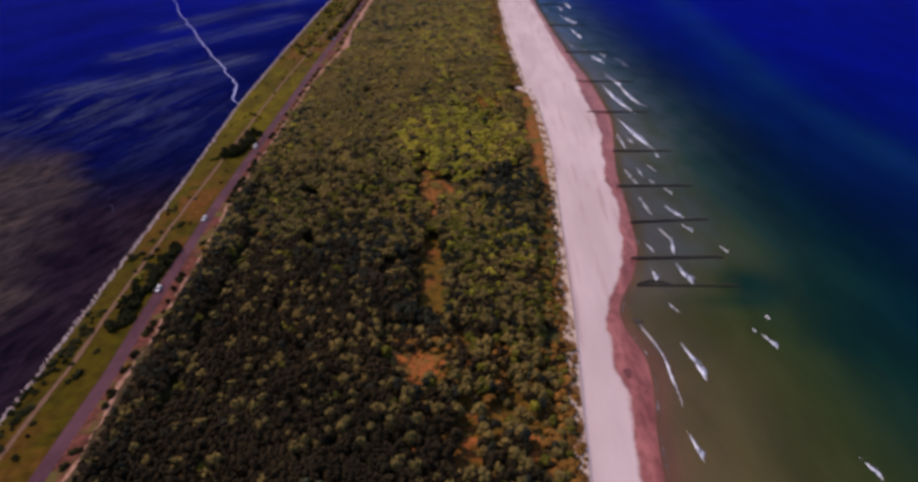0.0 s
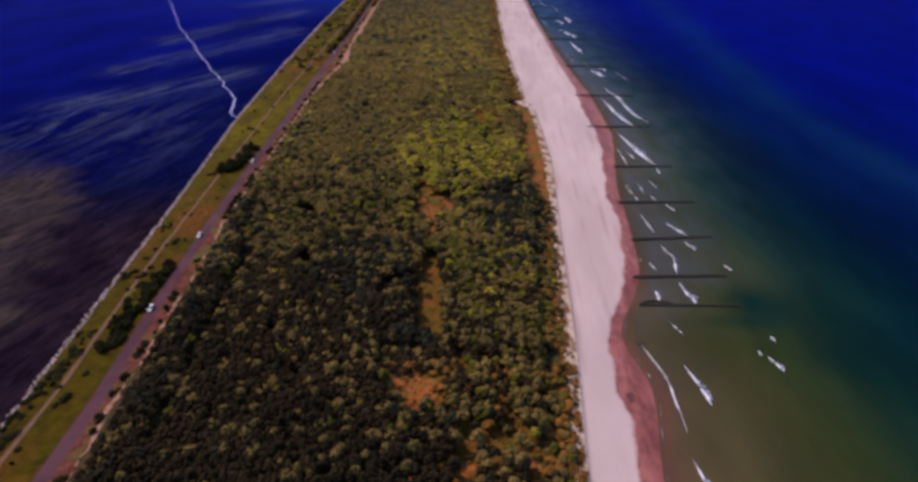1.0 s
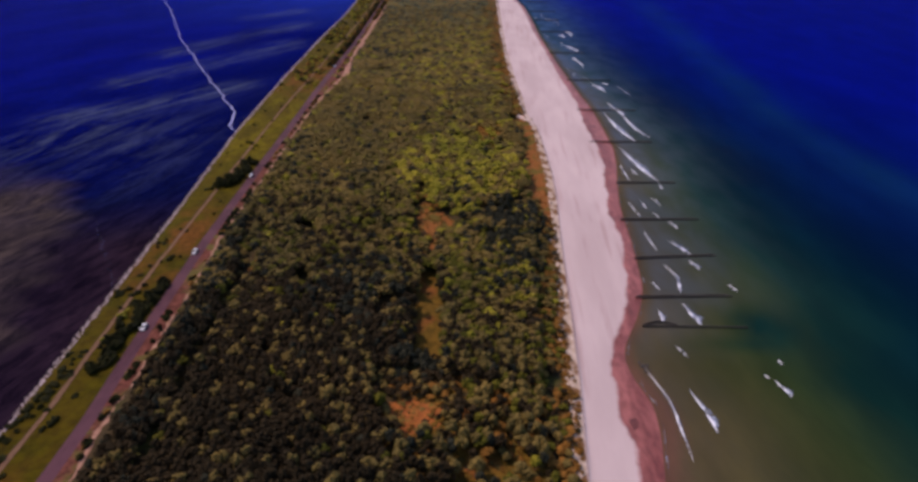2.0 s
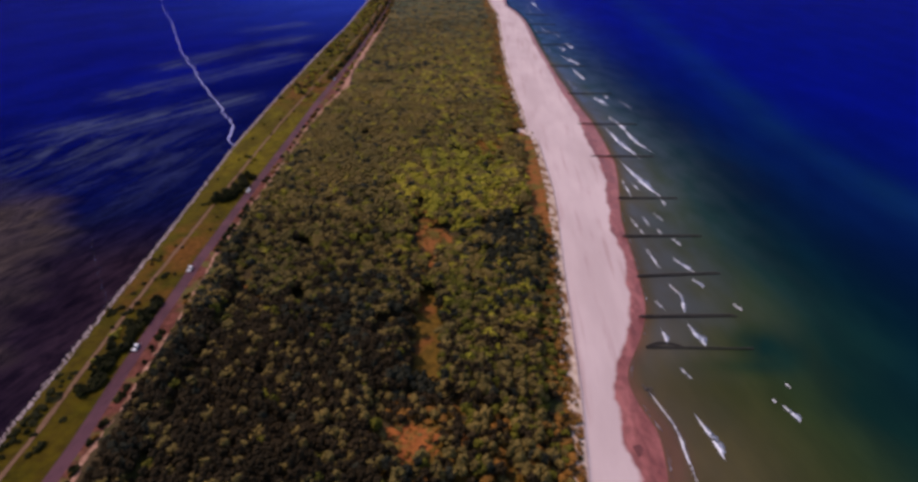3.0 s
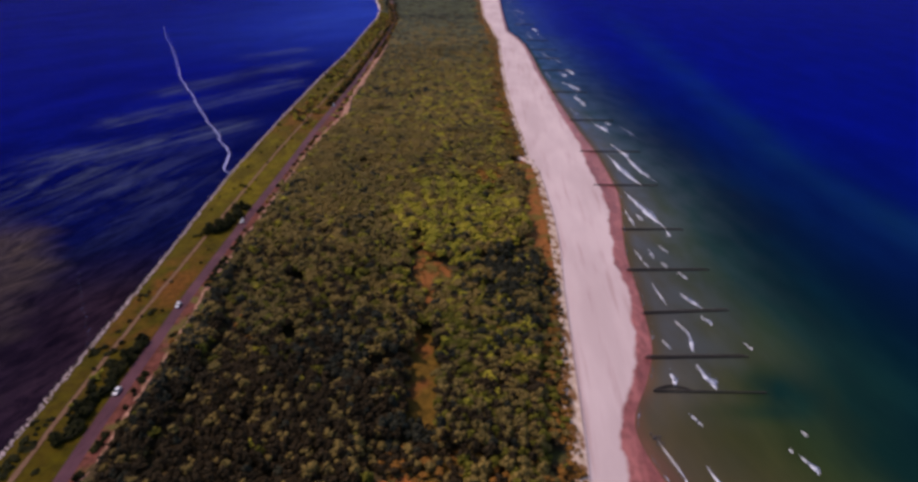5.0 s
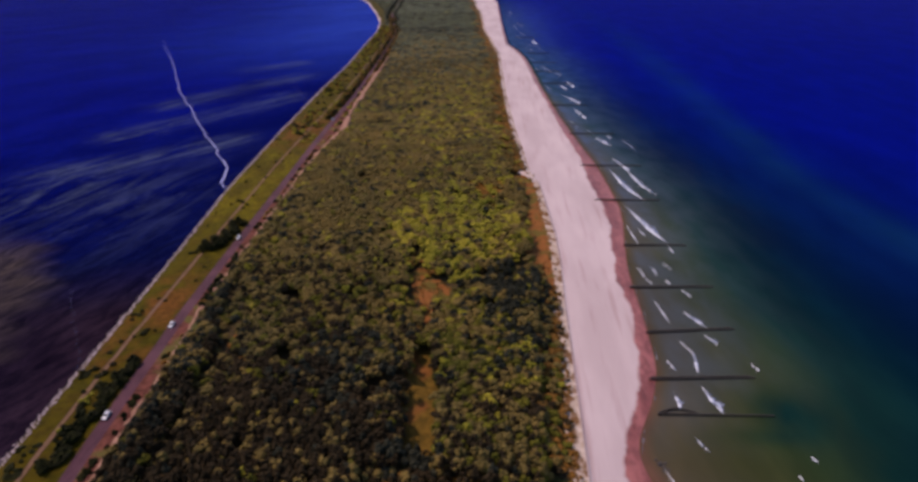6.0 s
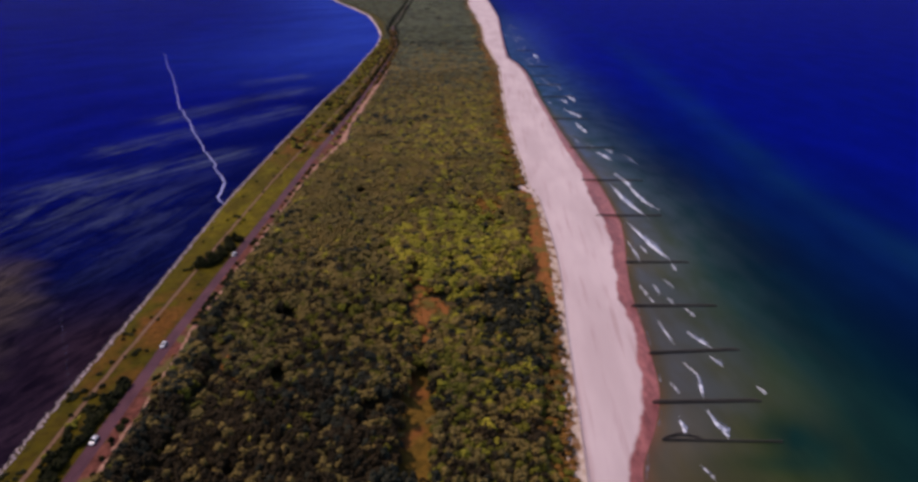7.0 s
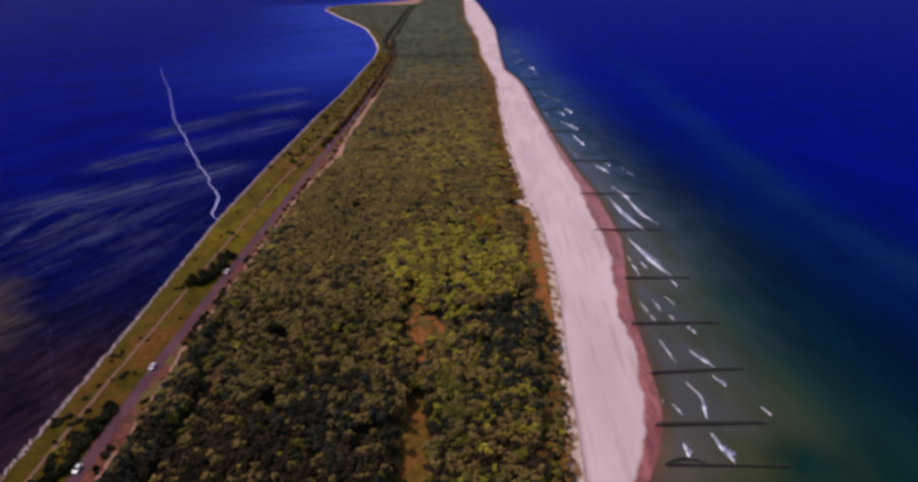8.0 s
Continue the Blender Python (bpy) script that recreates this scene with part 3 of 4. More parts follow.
def bare(x, y):
    if 305 < y < 492 and float(at_line("wood_e", y)) - x < float(heath_width(y)) * (1 + 0.5 * noise.noise(Vector((x * 0.15, y * 0.09, 2.0)))):
        return True
    if 202 < y < 258:   # the straight open strip
        u = (y - 205) / 52
        rough = 1.8 * noise.noise(Vector((x * 0.3, y * 0.22, 6.0)))
        if -26.8 - 3.4 * u + rough < x < -16.0 - 6.6 * u + rough:
            return True
    if 161 < y < 180:   # the red wedge below it
        return abs(x + 23.5) < 0.5 + 0.66 * (y - 162) + 2.5 * noise.noise(Vector((x * 0.4, y * 0.1, 4.0)))
    for cx, cy, rx, ry in CLEARINGS:
        if cy != 172 and ((x - cx) / rx) ** 2 + ((y - cy) / ry) ** 2 < 1 + 1.3 * noise.noise(Vector((x * 0.17, y * 0.17, 1.0))):
            return True
    for pts in TRAILS:
        for (ax, ay), (bx, by) in zip(pts, pts[1:]):
            u = max(0.0, min(1.0, ((x - ax) * (bx - ax) + (y - ay) * (by - ay)) / ((bx - ax) ** 2 + (by - ay) ** 2)))
            if math.hypot(x - ax - u * (bx - ax), y - ay - u * (by - ay)) < 1.3 + 0.8 * math.sin(x * 1.3 + y * 0.7) ** 2:
                return True
    return False


def stand(x, y, r):
    """Which kind of tree grows at a place: stands of birch, dark spruce, rusty scrub; pine elsewhere. Dark kinds also
    paint cloud shade, the far kind haze.
    """
    def near(cx, cy, rx, ry):
        return math.exp(-((x - cx) / rx) ** 2 - ((y - cy) / ry) ** 2)
    far = min(1.0, max(0.0, (y - 320) / 150)) * min(1.0, max(0.05, (900 - y) / 300))
    # The birch peak at (-19, 376) also puts a sunlit glow into leaf colour.
    birch = (0.02 if y < 330 else 0.04) * min(1.0, max(0.0, (950 - y) / 350)) + (0.12 if x > -45 else 0.05) * far + 3.0 * near(-19, 376, 26, 52) + 0.3 * near(2, 232, 20, 45) + 0.22 * near(-40, 700, 60, 160) + 0.4 * near(-75, 215, 20, 22)
    # The peaks at (-52, 236) and (-24, 157) paint shade with dark trees.
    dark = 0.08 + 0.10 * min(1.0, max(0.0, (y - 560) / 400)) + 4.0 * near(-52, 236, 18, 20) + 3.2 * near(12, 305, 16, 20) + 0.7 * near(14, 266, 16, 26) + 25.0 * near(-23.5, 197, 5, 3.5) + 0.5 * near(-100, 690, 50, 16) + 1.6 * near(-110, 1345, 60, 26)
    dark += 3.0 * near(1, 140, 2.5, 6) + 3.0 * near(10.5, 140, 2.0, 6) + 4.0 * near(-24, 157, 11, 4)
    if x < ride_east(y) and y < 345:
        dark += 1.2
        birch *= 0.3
    # These stands darken the near wood: cloud shade put into tree colour.
    brown = 18.0 * near(-74, 116, 50, 62) + 7.0 * near(-60, 205, 46, 30) + 0.9 * near(-86, 288, 38, 46) + 0.5 * near(-30, 215, 18, 20) + 2.0 * near(10, 196, 20, 26)
    rust = (0.03 if y < 600 else 0.0) + (1.9 if y < 480 else 5.0) * max(0.0, 1 - (float(at_line("wood_e", y)) - x) / (12 + 8 * min(1.0, max(0.0, (y - 480) / 150)))) + 0.3 * near(2, 150, 22, 26) + 0.4 * near(12, 200, 16, 40) + 0.9 * near(-27, 316, 16, 22) + 4.5 * near(-4, 436, 9, 26) + 0.5 * near(8, 560, 10, 60) + 1.2 * near(-24, 185, 14, 6)
    birch /= 1 + 0.9 * max(0.0, dark + brown - 0.5)
    rust /= 1 + 0.3 * max(0.0, dark + brown - 0.5)
    oak = (0.35 * min(1.0, max(0.0, (420 - y) / 120)) + 1.3 * near(2, 225, 24, 60) + 0.7 * near(-70, 250, 40, 40)) / (1 + 0.5 * (dark + brown))
    total = birch + dark + rust + brown + oak + 0.75
    r *= total
    for kind, share in ((1, birch), (2, dark), (3, rust), (5, brown), (6, oak)):
        if r < share:
            return kind
        r -= share
    # Far pines turn to the greyed kind, which paints haze with distance.
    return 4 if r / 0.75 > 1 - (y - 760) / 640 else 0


def scatter(y0, y1, gap, rng, cape=False):
    spots = []
    y = y0
    while y < y1:
        a, b = float(at_line("wood_w", y)) + 5.8 + 9.0 * math.exp(-((y - 608) / 55) ** 2) + 7.5 * min(1.0, max(0.0, (y - 660) / 60)) * min(1.0, max(0.0, (1150 - y) / 150)), float(at_line("wood_e", y)) - 0.8
        if cape:
            a, b = float(at_line("bay", y)) + min(30, 8 + (y - 1380) * 0.05) + max(0.0, y - 2750) * 0.12, float(at_line("road", y)) - 8
        for x in np.arange(a, b, gap):
            px, py = x + rng.uniform(-0.45, 0.45) * gap, y + rng.uniform(-0.45, 0.45) * gap
            thin = math.exp(-((px + 4) / 34) ** 2 - ((py - 156) / 30) ** 2)
            clump = noise.noise(Vector((px * 0.07, py * 0.07, 3.0)))
            if not bare(px, py) and (cape or (rng.uniform() > 0.55 * thin and clump < 0.42 + 0.2 * rng.uniform())):
                spots.append((px, py))
        y += gap * 0.92
    return np.array(spots)


LEAVES = [PINE, BIRCH, SPRUCE, RUST, HAZED_PINE, SHADED_PINE, GREEN_OAK]
KIND = ["pine", "birch", "spruce", "shrub_oak", "hazed_pine", "shaded_pine", "oak"]
LABELS = ["olive-green pine with an uneven rounded crown", "yellow-green birch among the pines", "dark narrow spruce in the wood", "low rusty-leaved oak near the dune",
          "pine in the wood with haze-greyed needles", "brownish pine in the dense wood, darkened as by cloud shade", "olive-green spreading oak in the wood"]


def tree_size(kind, rng, x, y):
    h = rng.uniform(6.5, 8.3) * (1.0, 0.92, 1.03, 0.6, 1.0, 0.98, 0.9)[kind]
    r = rng.uniform(1.7, 2.6) * (1.0, 1.0, 0.95, 1.0, 1.0, 0.84, 1.1)[kind]
    edge = float(at_line("wood_e", y)) - x
    low = 0.3 if edge < 4 else 0.5 if edge < 9 else 1.0
    if x < float(at_line("wood_w", y)) + 9:
        low = 0.7
    sight = (y - 15) / 150
    if bare(x, y + 3 * sight) or bare(x, y + 6 * sight):
        low = min(low, 0.4)
    elif bare(x, y + 9 * sight):
        low = min(low, 0.6)
    if 176 < y < 193 and abs(x + 24) < 15:   # low growth above the red wedge
        low = min(low, 0.5)
    if ((x + 23.5) / 6) ** 2 + ((y - 197) / 4) ** 2 < 1:   # the dark clump at the strip's end
        low = max(low, 0.7)
    h *= 1 + 0.35 * noise.noise(Vector((x * 0.045, y * 0.045, 9.0)))
    return r * (0.55 + 0.45 * low), h * low


def wood_patch(spots, clumps, rng, widen=1.0, low=1.0):
    """Many trees in one mesh a kind: crowns alone, as their stems do not show from above."""
    shapes = [[crown_shape(70 + 10 * k + j, clumps, pointed=0.45 if k == 2 else 0.25) for j in range(5)] for k in range(7)]
    zs = ground_height(spots[:, 0], spots[:, 1])
    pieces = [[] for _ in KIND]
    for (x, y), z in zip(spots, zs):
        k = stand(x, y, rng.uniform())
        r, h = tree_size(k, rng, x, y)
        h *= low * float(np.interp(y, [330, 480, 640, 1100], [1.0, 0.78, 0.52, 0.38]))
        v, f = shapes[k][rng.randint(5)]
        a = rng.uniform(0, 6.3)
        c, s = math.cos(a) * r * widen, math.sin(a) * r * widen
        crown = h * 0.52
        w = np.stack([v[:, 0] * c - v[:, 1] * s + x, v[:, 0] * s + v[:, 1] * c + y, v[:, 2] * crown + z + h - crown], -1)
        pieces[k].append((w, f))
    return pieces


rng = np.random.RandomState(11)
# the trees that the camera passes nearest, each a thing of its own
tree_protos = []
for k in range(7):
    for j in range(2):
        root = new(KIND[k])
        tagged(root, LABELS[k], "tree", "trees of the wood")
        bm = bmesh.new()
        bmesh.ops.create_cone(bm, segments=7, radius1=0.17, radius2=0.07, depth=0.75, cap_ends=True, matrix=Matrix.Translation((0, 0, 0.37)))
        for a in (0.4, 2.5, 4.5):
            bmesh.ops.create_cone(bm, segments=5, radius1=0.06, radius2=0.02, depth=0.55, matrix=pose(0.2 * math.cos(a), 0.2 * math.sin(a), 0.55, 0, 55, math.degrees(a)))
        trunk = part("trunk", bm, BARK, root)
        v, f = crown_shape(30 + 5 * k + j, 10, True, 0.45 if k == 2 else 0.25)
        v = v * np.array([1, 1, 0.62]) + np.array([0, 0, 0.38])
        add_mesh("crown", v, f, LEAVES[k], root)
        tree_protos.append(root)
used, count = set(), [0] * 7
near_spots = scatter(112, 216, 2.3, rng)
rest = []
for x, y in near_spots:
    k = stand(x, y, rng.uniform())
    if not (124 < y < 214 and -78 < x < 27 and count[k] < 260):
        rest.append((x, y))
        continue
    count[k] += 1
    r, h = tree_size(k, rng, x, y)
    r *= 1.08
    m = pose(x, y, float(ground_height(np.array(x), np.array(y))) - 0.05, 0, 0, rng.uniform(0, 360)) @ Matrix.Diagonal((r, r, h, 1))
    i = 2 * k + rng.randint(2)
    if i in used:
        copy_thing(tree_protos[i], m).matrix_basis = m
    else:
        tree_protos[i].matrix_basis = m
        used.add(i)
for i, root in enumerate(tree_protos):
    if i not in used:
        x, y = -80 + 4 * i, 118.0
        root.matrix_basis = pose(x, y, float(ground_height(np.array(x), np.array(y)))) @ Matrix.Diagonal((1.6, 1.6, 8, 1))

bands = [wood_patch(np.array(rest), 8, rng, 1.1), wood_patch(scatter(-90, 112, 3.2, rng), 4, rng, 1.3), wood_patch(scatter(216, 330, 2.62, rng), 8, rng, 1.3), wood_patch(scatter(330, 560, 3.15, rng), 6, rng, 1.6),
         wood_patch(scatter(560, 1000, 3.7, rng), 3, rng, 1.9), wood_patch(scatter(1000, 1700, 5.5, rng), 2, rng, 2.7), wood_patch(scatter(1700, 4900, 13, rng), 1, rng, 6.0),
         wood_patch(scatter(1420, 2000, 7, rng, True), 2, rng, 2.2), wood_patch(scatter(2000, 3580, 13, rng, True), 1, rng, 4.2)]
WOOD_LABELS = ("dense olive pine wood seen from above", "yellow-green birch stand in the wood, partly painting a sunlit glow", "dark spruce stand in the wood, partly in place of cloud shade",
               "rusty low scrub oaks in the wood", "distant pine wood, colour greyed as by haze", "dense brownish pine wood seen from above, darkened as by cloud shade", "olive-green oaks in the wood seen from above")
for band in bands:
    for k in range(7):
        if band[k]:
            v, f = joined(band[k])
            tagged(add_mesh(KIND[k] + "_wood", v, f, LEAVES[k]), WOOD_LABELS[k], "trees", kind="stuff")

# bare heath in the clearings, and open heath where the trees stand apart
u, a = np.linspace(0, 1, 12)[:, None], np.linspace(0, 2 * math.pi, 49)[None, :]
X, Y = -6 + 32 * u * np.cos(a), 158 + 44 * u * np.sin(a)
tagged(sheet("heath", X, Y, ground_height(X, Y) + 0.05 - 0.12 * u ** 4, OPEN_HEATH), "open brown heath between scattered trees", "heath", kind="structure")
pieces = []
heath_shapes = [crown_shape(160 + j, 5, pointed=0.1) for j in range(5)]
for cx, cy, rx, ry in CLEARINGS + [(-6, 158, 28, 38)]:
    for _ in range(int(4 + rx * ry * (0.35 if rx > 20 else 0.28))):
        a0, q = rng.uniform(0, 6.3), rng.uniform() ** 0.5
        x, y = cx + rx * q * math.cos(a0), cy + ry * q * math.sin(a0)
        if cx > 20 and rng.uniform() < 0.6:
            continue
        v, f = heath_shapes[rng.randint(5)]
        r0, h0 = rng.uniform(0.4, 1.2), rng.uniform(0.35, 1.1)
        c0, s0 = math.cos(a0) * r0, math.sin(a0) * r0
        pieces.append((np.stack([v[:, 0] * c0 - v[:, 1] * s0 + x, v[:, 0] * s0 + v[:, 1] * c0 + y, v[:, 2] * h0 - 0.1 + float(ground_height(np.array(x), np.array(y)))], -1), f))
v, f = joined(pieces[::2])
tagged(add_mesh("heath_scrub", v, f, RUST), "low rusty heather clumps in the clearings", "scrub", kind="stuff")
v, f = joined(pieces[1::2])
tagged(add_mesh("heath_scrub", v, f, PINE), "low olive scrub clumps in the clearings", "scrub", kind="stuff")
tagged(strip("heath_edge", lambda y: at_line("wood_e", y) - heath_width(y) * 1.3 - 1, lambda y: at_line("wood_e", y) + 0.4 + ragged(y, 0.5, 20, 44), 9, EDGE_HEATH, 0.1, STATIONS[(STATIONS > 300) & (STATIONS < 496)]),
       "orange-brown heath between wood and dune", "heath", kind="structure")
for cx, cy, rx, ry in CLEARINGS:
    u, a = np.linspace(0, 1.12, 7)[:, None], np.linspace(0, 2 * math.pi, 33)[None, :]
    X, Y = cx + rx * u * np.cos(a), cy + ry * u * np.sin(a)
    tagged(sheet("clearing", X, Y, ground_height(X, Y) + 0.08 - 0.16 * u ** 4, EDGE_HEATH if cy > 280 else HEATH), "bare orange heath clearing in the wood", "clearing", kind="structure")

yy = np.linspace(202, 261, 30)[:, None]
w = np.linspace(0, 1, 7)[None, :]
X = (-29 - 3.8 * (yy - 205) / 52) * (1 - w) + (-13.5 - 4.6 * (yy - 205) / 52) * w
Y = yy + 0 * w
tagged(sheet("clearing", X, Y, ground_height(X, Y) + 0.08, OPEN_HEATH), "straight open strip of yellow-brown heath in the wood", "clearing", kind="structure")

# ---- bushes on the verge and dune ----
bush_protos, FAR_BUSH = [], []
for j in range(4):
    k = (2, 1, 3, 2)[j]
    v, f = crown_shape(90 + j, 11, False, 0.1)
    bush = tagged(new("bush"), ("dark green rounded bush in dry grass", "yellow-green bush in dry grass", "rusty scrub bush on the dune", "dark low bush beside the road")[j], "bush", "bushes")
    add_mesh("foliage", v * np.array([1, 1, 0.9]) - np.array([0, 0, 0.08]), f, HEDGE if k == 2 else LEAVES[k], bush)
    bm = bmesh.new()
    bmesh.ops.create_cone(bm, segments=5, radius1=0.08, radius2=0.03, depth=0.5, cap_ends=True, matrix=Matrix.Translation((0, 0, 0.2)))
    part("stem", bm, BARK, bush)
    bush_protos.append([bush, False])
    FAR_BUSH.append((v * np.array([1, 1, 0.9]) - np.array([0, 0, 0.08]), f))


far_bushes = [[], [], [], []]


def plant(j, x, y, r, h):
    z = float(ground_height(np.array(x), np.array(y))) - 0.05
    if y > 300:
        v, f = FAR_BUSH[j]
        a = rng.uniform(0, 6.3)
        c, s = math.cos(a) * r, math.sin(a) * r
        far_bushes[j].append((np.stack([v[:, 0] * c - v[:, 1] * s + x, v[:, 0] * s + v[:, 1] * c + y, v[:, 2] * h + z], -1), f))
        return
    m = pose(x, y, z, 0, 0, rng.uniform(0, 360)) @ Matrix.Diagonal((r, r, h, 1))
    if bush_protos[j][1]:
        copy_thing(bush_protos[j][0], m).matrix_basis = m
    else:
        bush_protos[j][0].matrix_basis = m
        bush_protos[j][1] = True


def along(line_name, y, off):
    return float(at_line(line_name, y)) + off


# the hedge and the dark clumps beside the road
for n in range(46):
    y = 187 + 60 * (n + rng.uniform()) / 46
    x = min(float(np.interp(y, [187, 215, 247], [-139.0, -140.0, -141.0])) + rng.uniform(-2.6, 2.4), along("road", y, -4.2))
    plant(0, x, y, rng.uniform(1.6, 2.7), rng.uniform(2.6, 5.2))
for _ in range(14):
    y = rng.uniform(196, 245)
    plant(1 if rng.uniform() < 0.35 else 3, rng.uniform(-148, -144.5), y, rng.uniform(1.0, 2.0), rng.uniform(1.0, 2.2))
for _ in range(34):
    y = rng.uniform(350, 388)
    x = min(-152.5 + (y - 369) * 0.1 + rng.uniform(-5.0, 5.0), along("road", y, -4.4))
    plant(0, x, y, rng.uniform(1.8, 3.2), rng.uniform(3.0, 6.5))
for cy, n, long in ((380, 5, 8), (341, 6, 12), (310, 8, 12), (296, 6, 8), (221, 5, 6), (190, 4, 5), (176, 2, 3), (152, 3, 6)):
    for _ in range(n):
        y = cy + rng.uniform(-1, 1) * long
        plant(0, along("road", y, rng.uniform(4.3, 6.0)), y, rng.uniform(1.1, 1.9), rng.uniform(1.4, 2.8))
for cx, cy, n, rx, ry in ((-155, 238, 12, 5.5, 3.5), (-149.5, 166, 26, 2.4, 22), (-166, 420, 6, 4, 10), (-160, 345, 5, 3, 8), (-139, 160, 4, 1.5, 5), (-139.4, 177, 2, 1, 2), (-148.5, 268, 3, 1.5, 3), (-159, 282, 4, 2, 5)):
    for _ in range(n):
        y = cy + rng.uniform(-1, 1) * ry
        plant(3, cx + rng.uniform(-1, 1) * rx, y, rng.uniform(0.9, 1.9), rng.uniform(0.8, 1.9))
for _ in range(64):
    y = rng.uniform(120, 800)
    a, b = along("bay", y, 4), along("road", y, -5)
    plant(rng.choice([0, 3, 3]), rng.uniform(a, b), y, rng.uniform(0.7, 1.5), rng.uniform(0.8, 1.7))
for _ in range(34):
    y = rng.uniform(118, 205)
    plant(rng.choice([0, 3]), rng.uniform(along("bay", y, 3.0), along("path", y, -2.0)), y, rng.uniform(0.8, 2.2), rng.uniform(0.6, 1.5))
for _ in range(95):
    y = 120 + 1150 * rng.uniform() ** 1.3
    if 540 < y < 900:
        continue
    big = 1.0 if y < 500 else 1.5
    plant(rng.choice([3, 3, 2]), max(along("wood_w", y, rng.uniform(-2.8, -0.9)), along("road", y, 4.2)), y, big * rng.uniform(0.9, 1.9), big * rng.uniform(1.0, 2.2))
for _ in range(45):
    y = rng.uniform(650, 1350)
    plant(rng.choice([0, 1, 0]), rng.uniform(along("bay", y, 5), along("road", y, -6)), y, rng.uniform(1.5, 3.2), rng.uniform(1.8, 3.6))
for _ in range(40):
    y = rng.uniform(120, 560)
    plant(rng.choice([2, 2, 0]), along("wood_e", y, rng.uniform(-0.8, 2.0)), y, rng.uniform(0.6, 1.3), rng.uniform(0.7, 1.6))
for j, (leaf, text) in enumerate(((HEDGE, "distant dark green bushes in dry grass"), (BIRCH, "distant yellow-green bushes in dry grass"), (RUST, "distant rusty scrub on the dune"), (HEDGE, "distant dark bushes beside the road"))):
    if far_bushes[j]:
        v, f = joined(far_bushes[j])
        tagged(add_mesh("bushes", v, f, leaf), text, "bushes", kind="stuff")
scrub_shapes = [crown_shape(140 + j, 6, pointed=0.1) for j in range(5)]
pieces = []
for _ in range(1500):
    y = 112 + 900 * rng.uniform() ** 1.6
    x = along("wood_e", y, (2.9 if y < 200 else 2.2 if y < 330 else 1.0) - 5.0 * rng.uniform() ** 0.8)
    if 488 < y < 494 or (bare(x, y) and rng.uniform() < 0.9) or (y > 330 and rng.uniform() < 0.5):
        continue
    v, f = scrub_shapes[rng.randint(5)]
    r0, h0, a0 = rng.uniform(0.5, 1.3), rng.uniform(0.4, 1.2), rng.uniform(0, 6.3)
    c0, s0 = math.cos(a0) * r0, math.sin(a0) * r0
    pieces.append((np.stack([v[:, 0] * c0 - v[:, 1] * s0 + x, v[:, 0] * s0 + v[:, 1] * c0 + y, v[:, 2] * h0 - 0.1 + float(ground_height(np.array(x), np.array(y)))], -1), f))
v, f = joined(pieces)
tagged(add_mesh("dune_scrub", v, f, RUST), "low rusty scrub along the dune edge", "scrub", kind="stuff")

# sandy way from the beach into the wood
u, w = np.linspace(0, 1, 14)[:, None], np.linspace(-1, 1, 5)[None, :]
X = 30 - 14 * u + 0.45 * w - 1.2 * np.sin(u * 5)
Y = 474 + 19 * u + 3.2 * w + 1.5 * np.sin(u * 4)
tagged(sheet("beach_access", X, Y, ground_height(X, Y) + 0.3, DUNE_SAND), "pale sandy way through the dune to the beach", "path", kind="structure")

thicket_shapes = [crown_shape(150 + j, 3, pointed=0.1) for j in range(5)]
pieces = [[], [], [], []]
for _ in range(2400):
    y = 560 + 870 * rng.uniform()
    a, b = along("bay", y, 4), along("road", y, -5)
    if rng.uniform() < 0.3:
        if y < 950 and rng.uniform() < 0.8:
            continue
        x = max(along("wood_w", y, rng.uniform(-1.5, 2.5)), along("road", y, 4.5))
    else:
        x = rng.uniform(a, b)
        if abs(x - along("path", y, 0)) < 2.0 or noise.noise(Vector((x * 0.06, y * 0.025, 5.0))) < 0.10 - (y - 560) / 2000:
            continue
    v, f = thicket_shapes[rng.randint(5)]
    r0, h0, a0 = rng.uniform(1.4, 3.2), rng.uniform(1.0, 2.8), rng.uniform(0, 6.3)
    c0, s0 = math.cos(a0) * r0, math.sin(a0) * r0
    pieces[rng.choice([0, 0, 1, 1, 2])].append((np.stack([v[:, 0] * c0 - v[:, 1] * s0 + x, v[:, 0] * s0 + v[:, 1] * c0 + y, v[:, 2] * h0 - 0.1 + float(ground_height(np.array(x), np.array(y)))], -1), f))
for _ in range(2100):
    y = 640 + 950 * rng.uniform() ** 1.1
    if noise.noise(Vector((y * 0.03, 2.0, 7.0))) < -0.22:
        continue
    side = -1 if y < 900 else rng.choice([-1, -1, 1])
    x = along("road", y, side * rng.uniform(3.9, 7.0))
    v, f = thicket_shapes[rng.randint(5)]
    r0, h0, a0 = rng.uniform(1.2, 2.6) * (1 + max(0, y - 700) / 700), rng.uniform(2.0, 4.4), rng.uniform(0, 6.3)
    c0, s0 = math.cos(a0) * r0, math.sin(a0) * r0
    pieces[rng.choice([0, 0, 2])].append((np.stack([v[:, 0] * c0 - v[:, 1] * s0 + x, v[:, 0] * s0 + v[:, 1] * c0 + y, v[:, 2] * h0 - 0.1 + float(ground_height(np.array(x), np.array(y)))], -1), f))
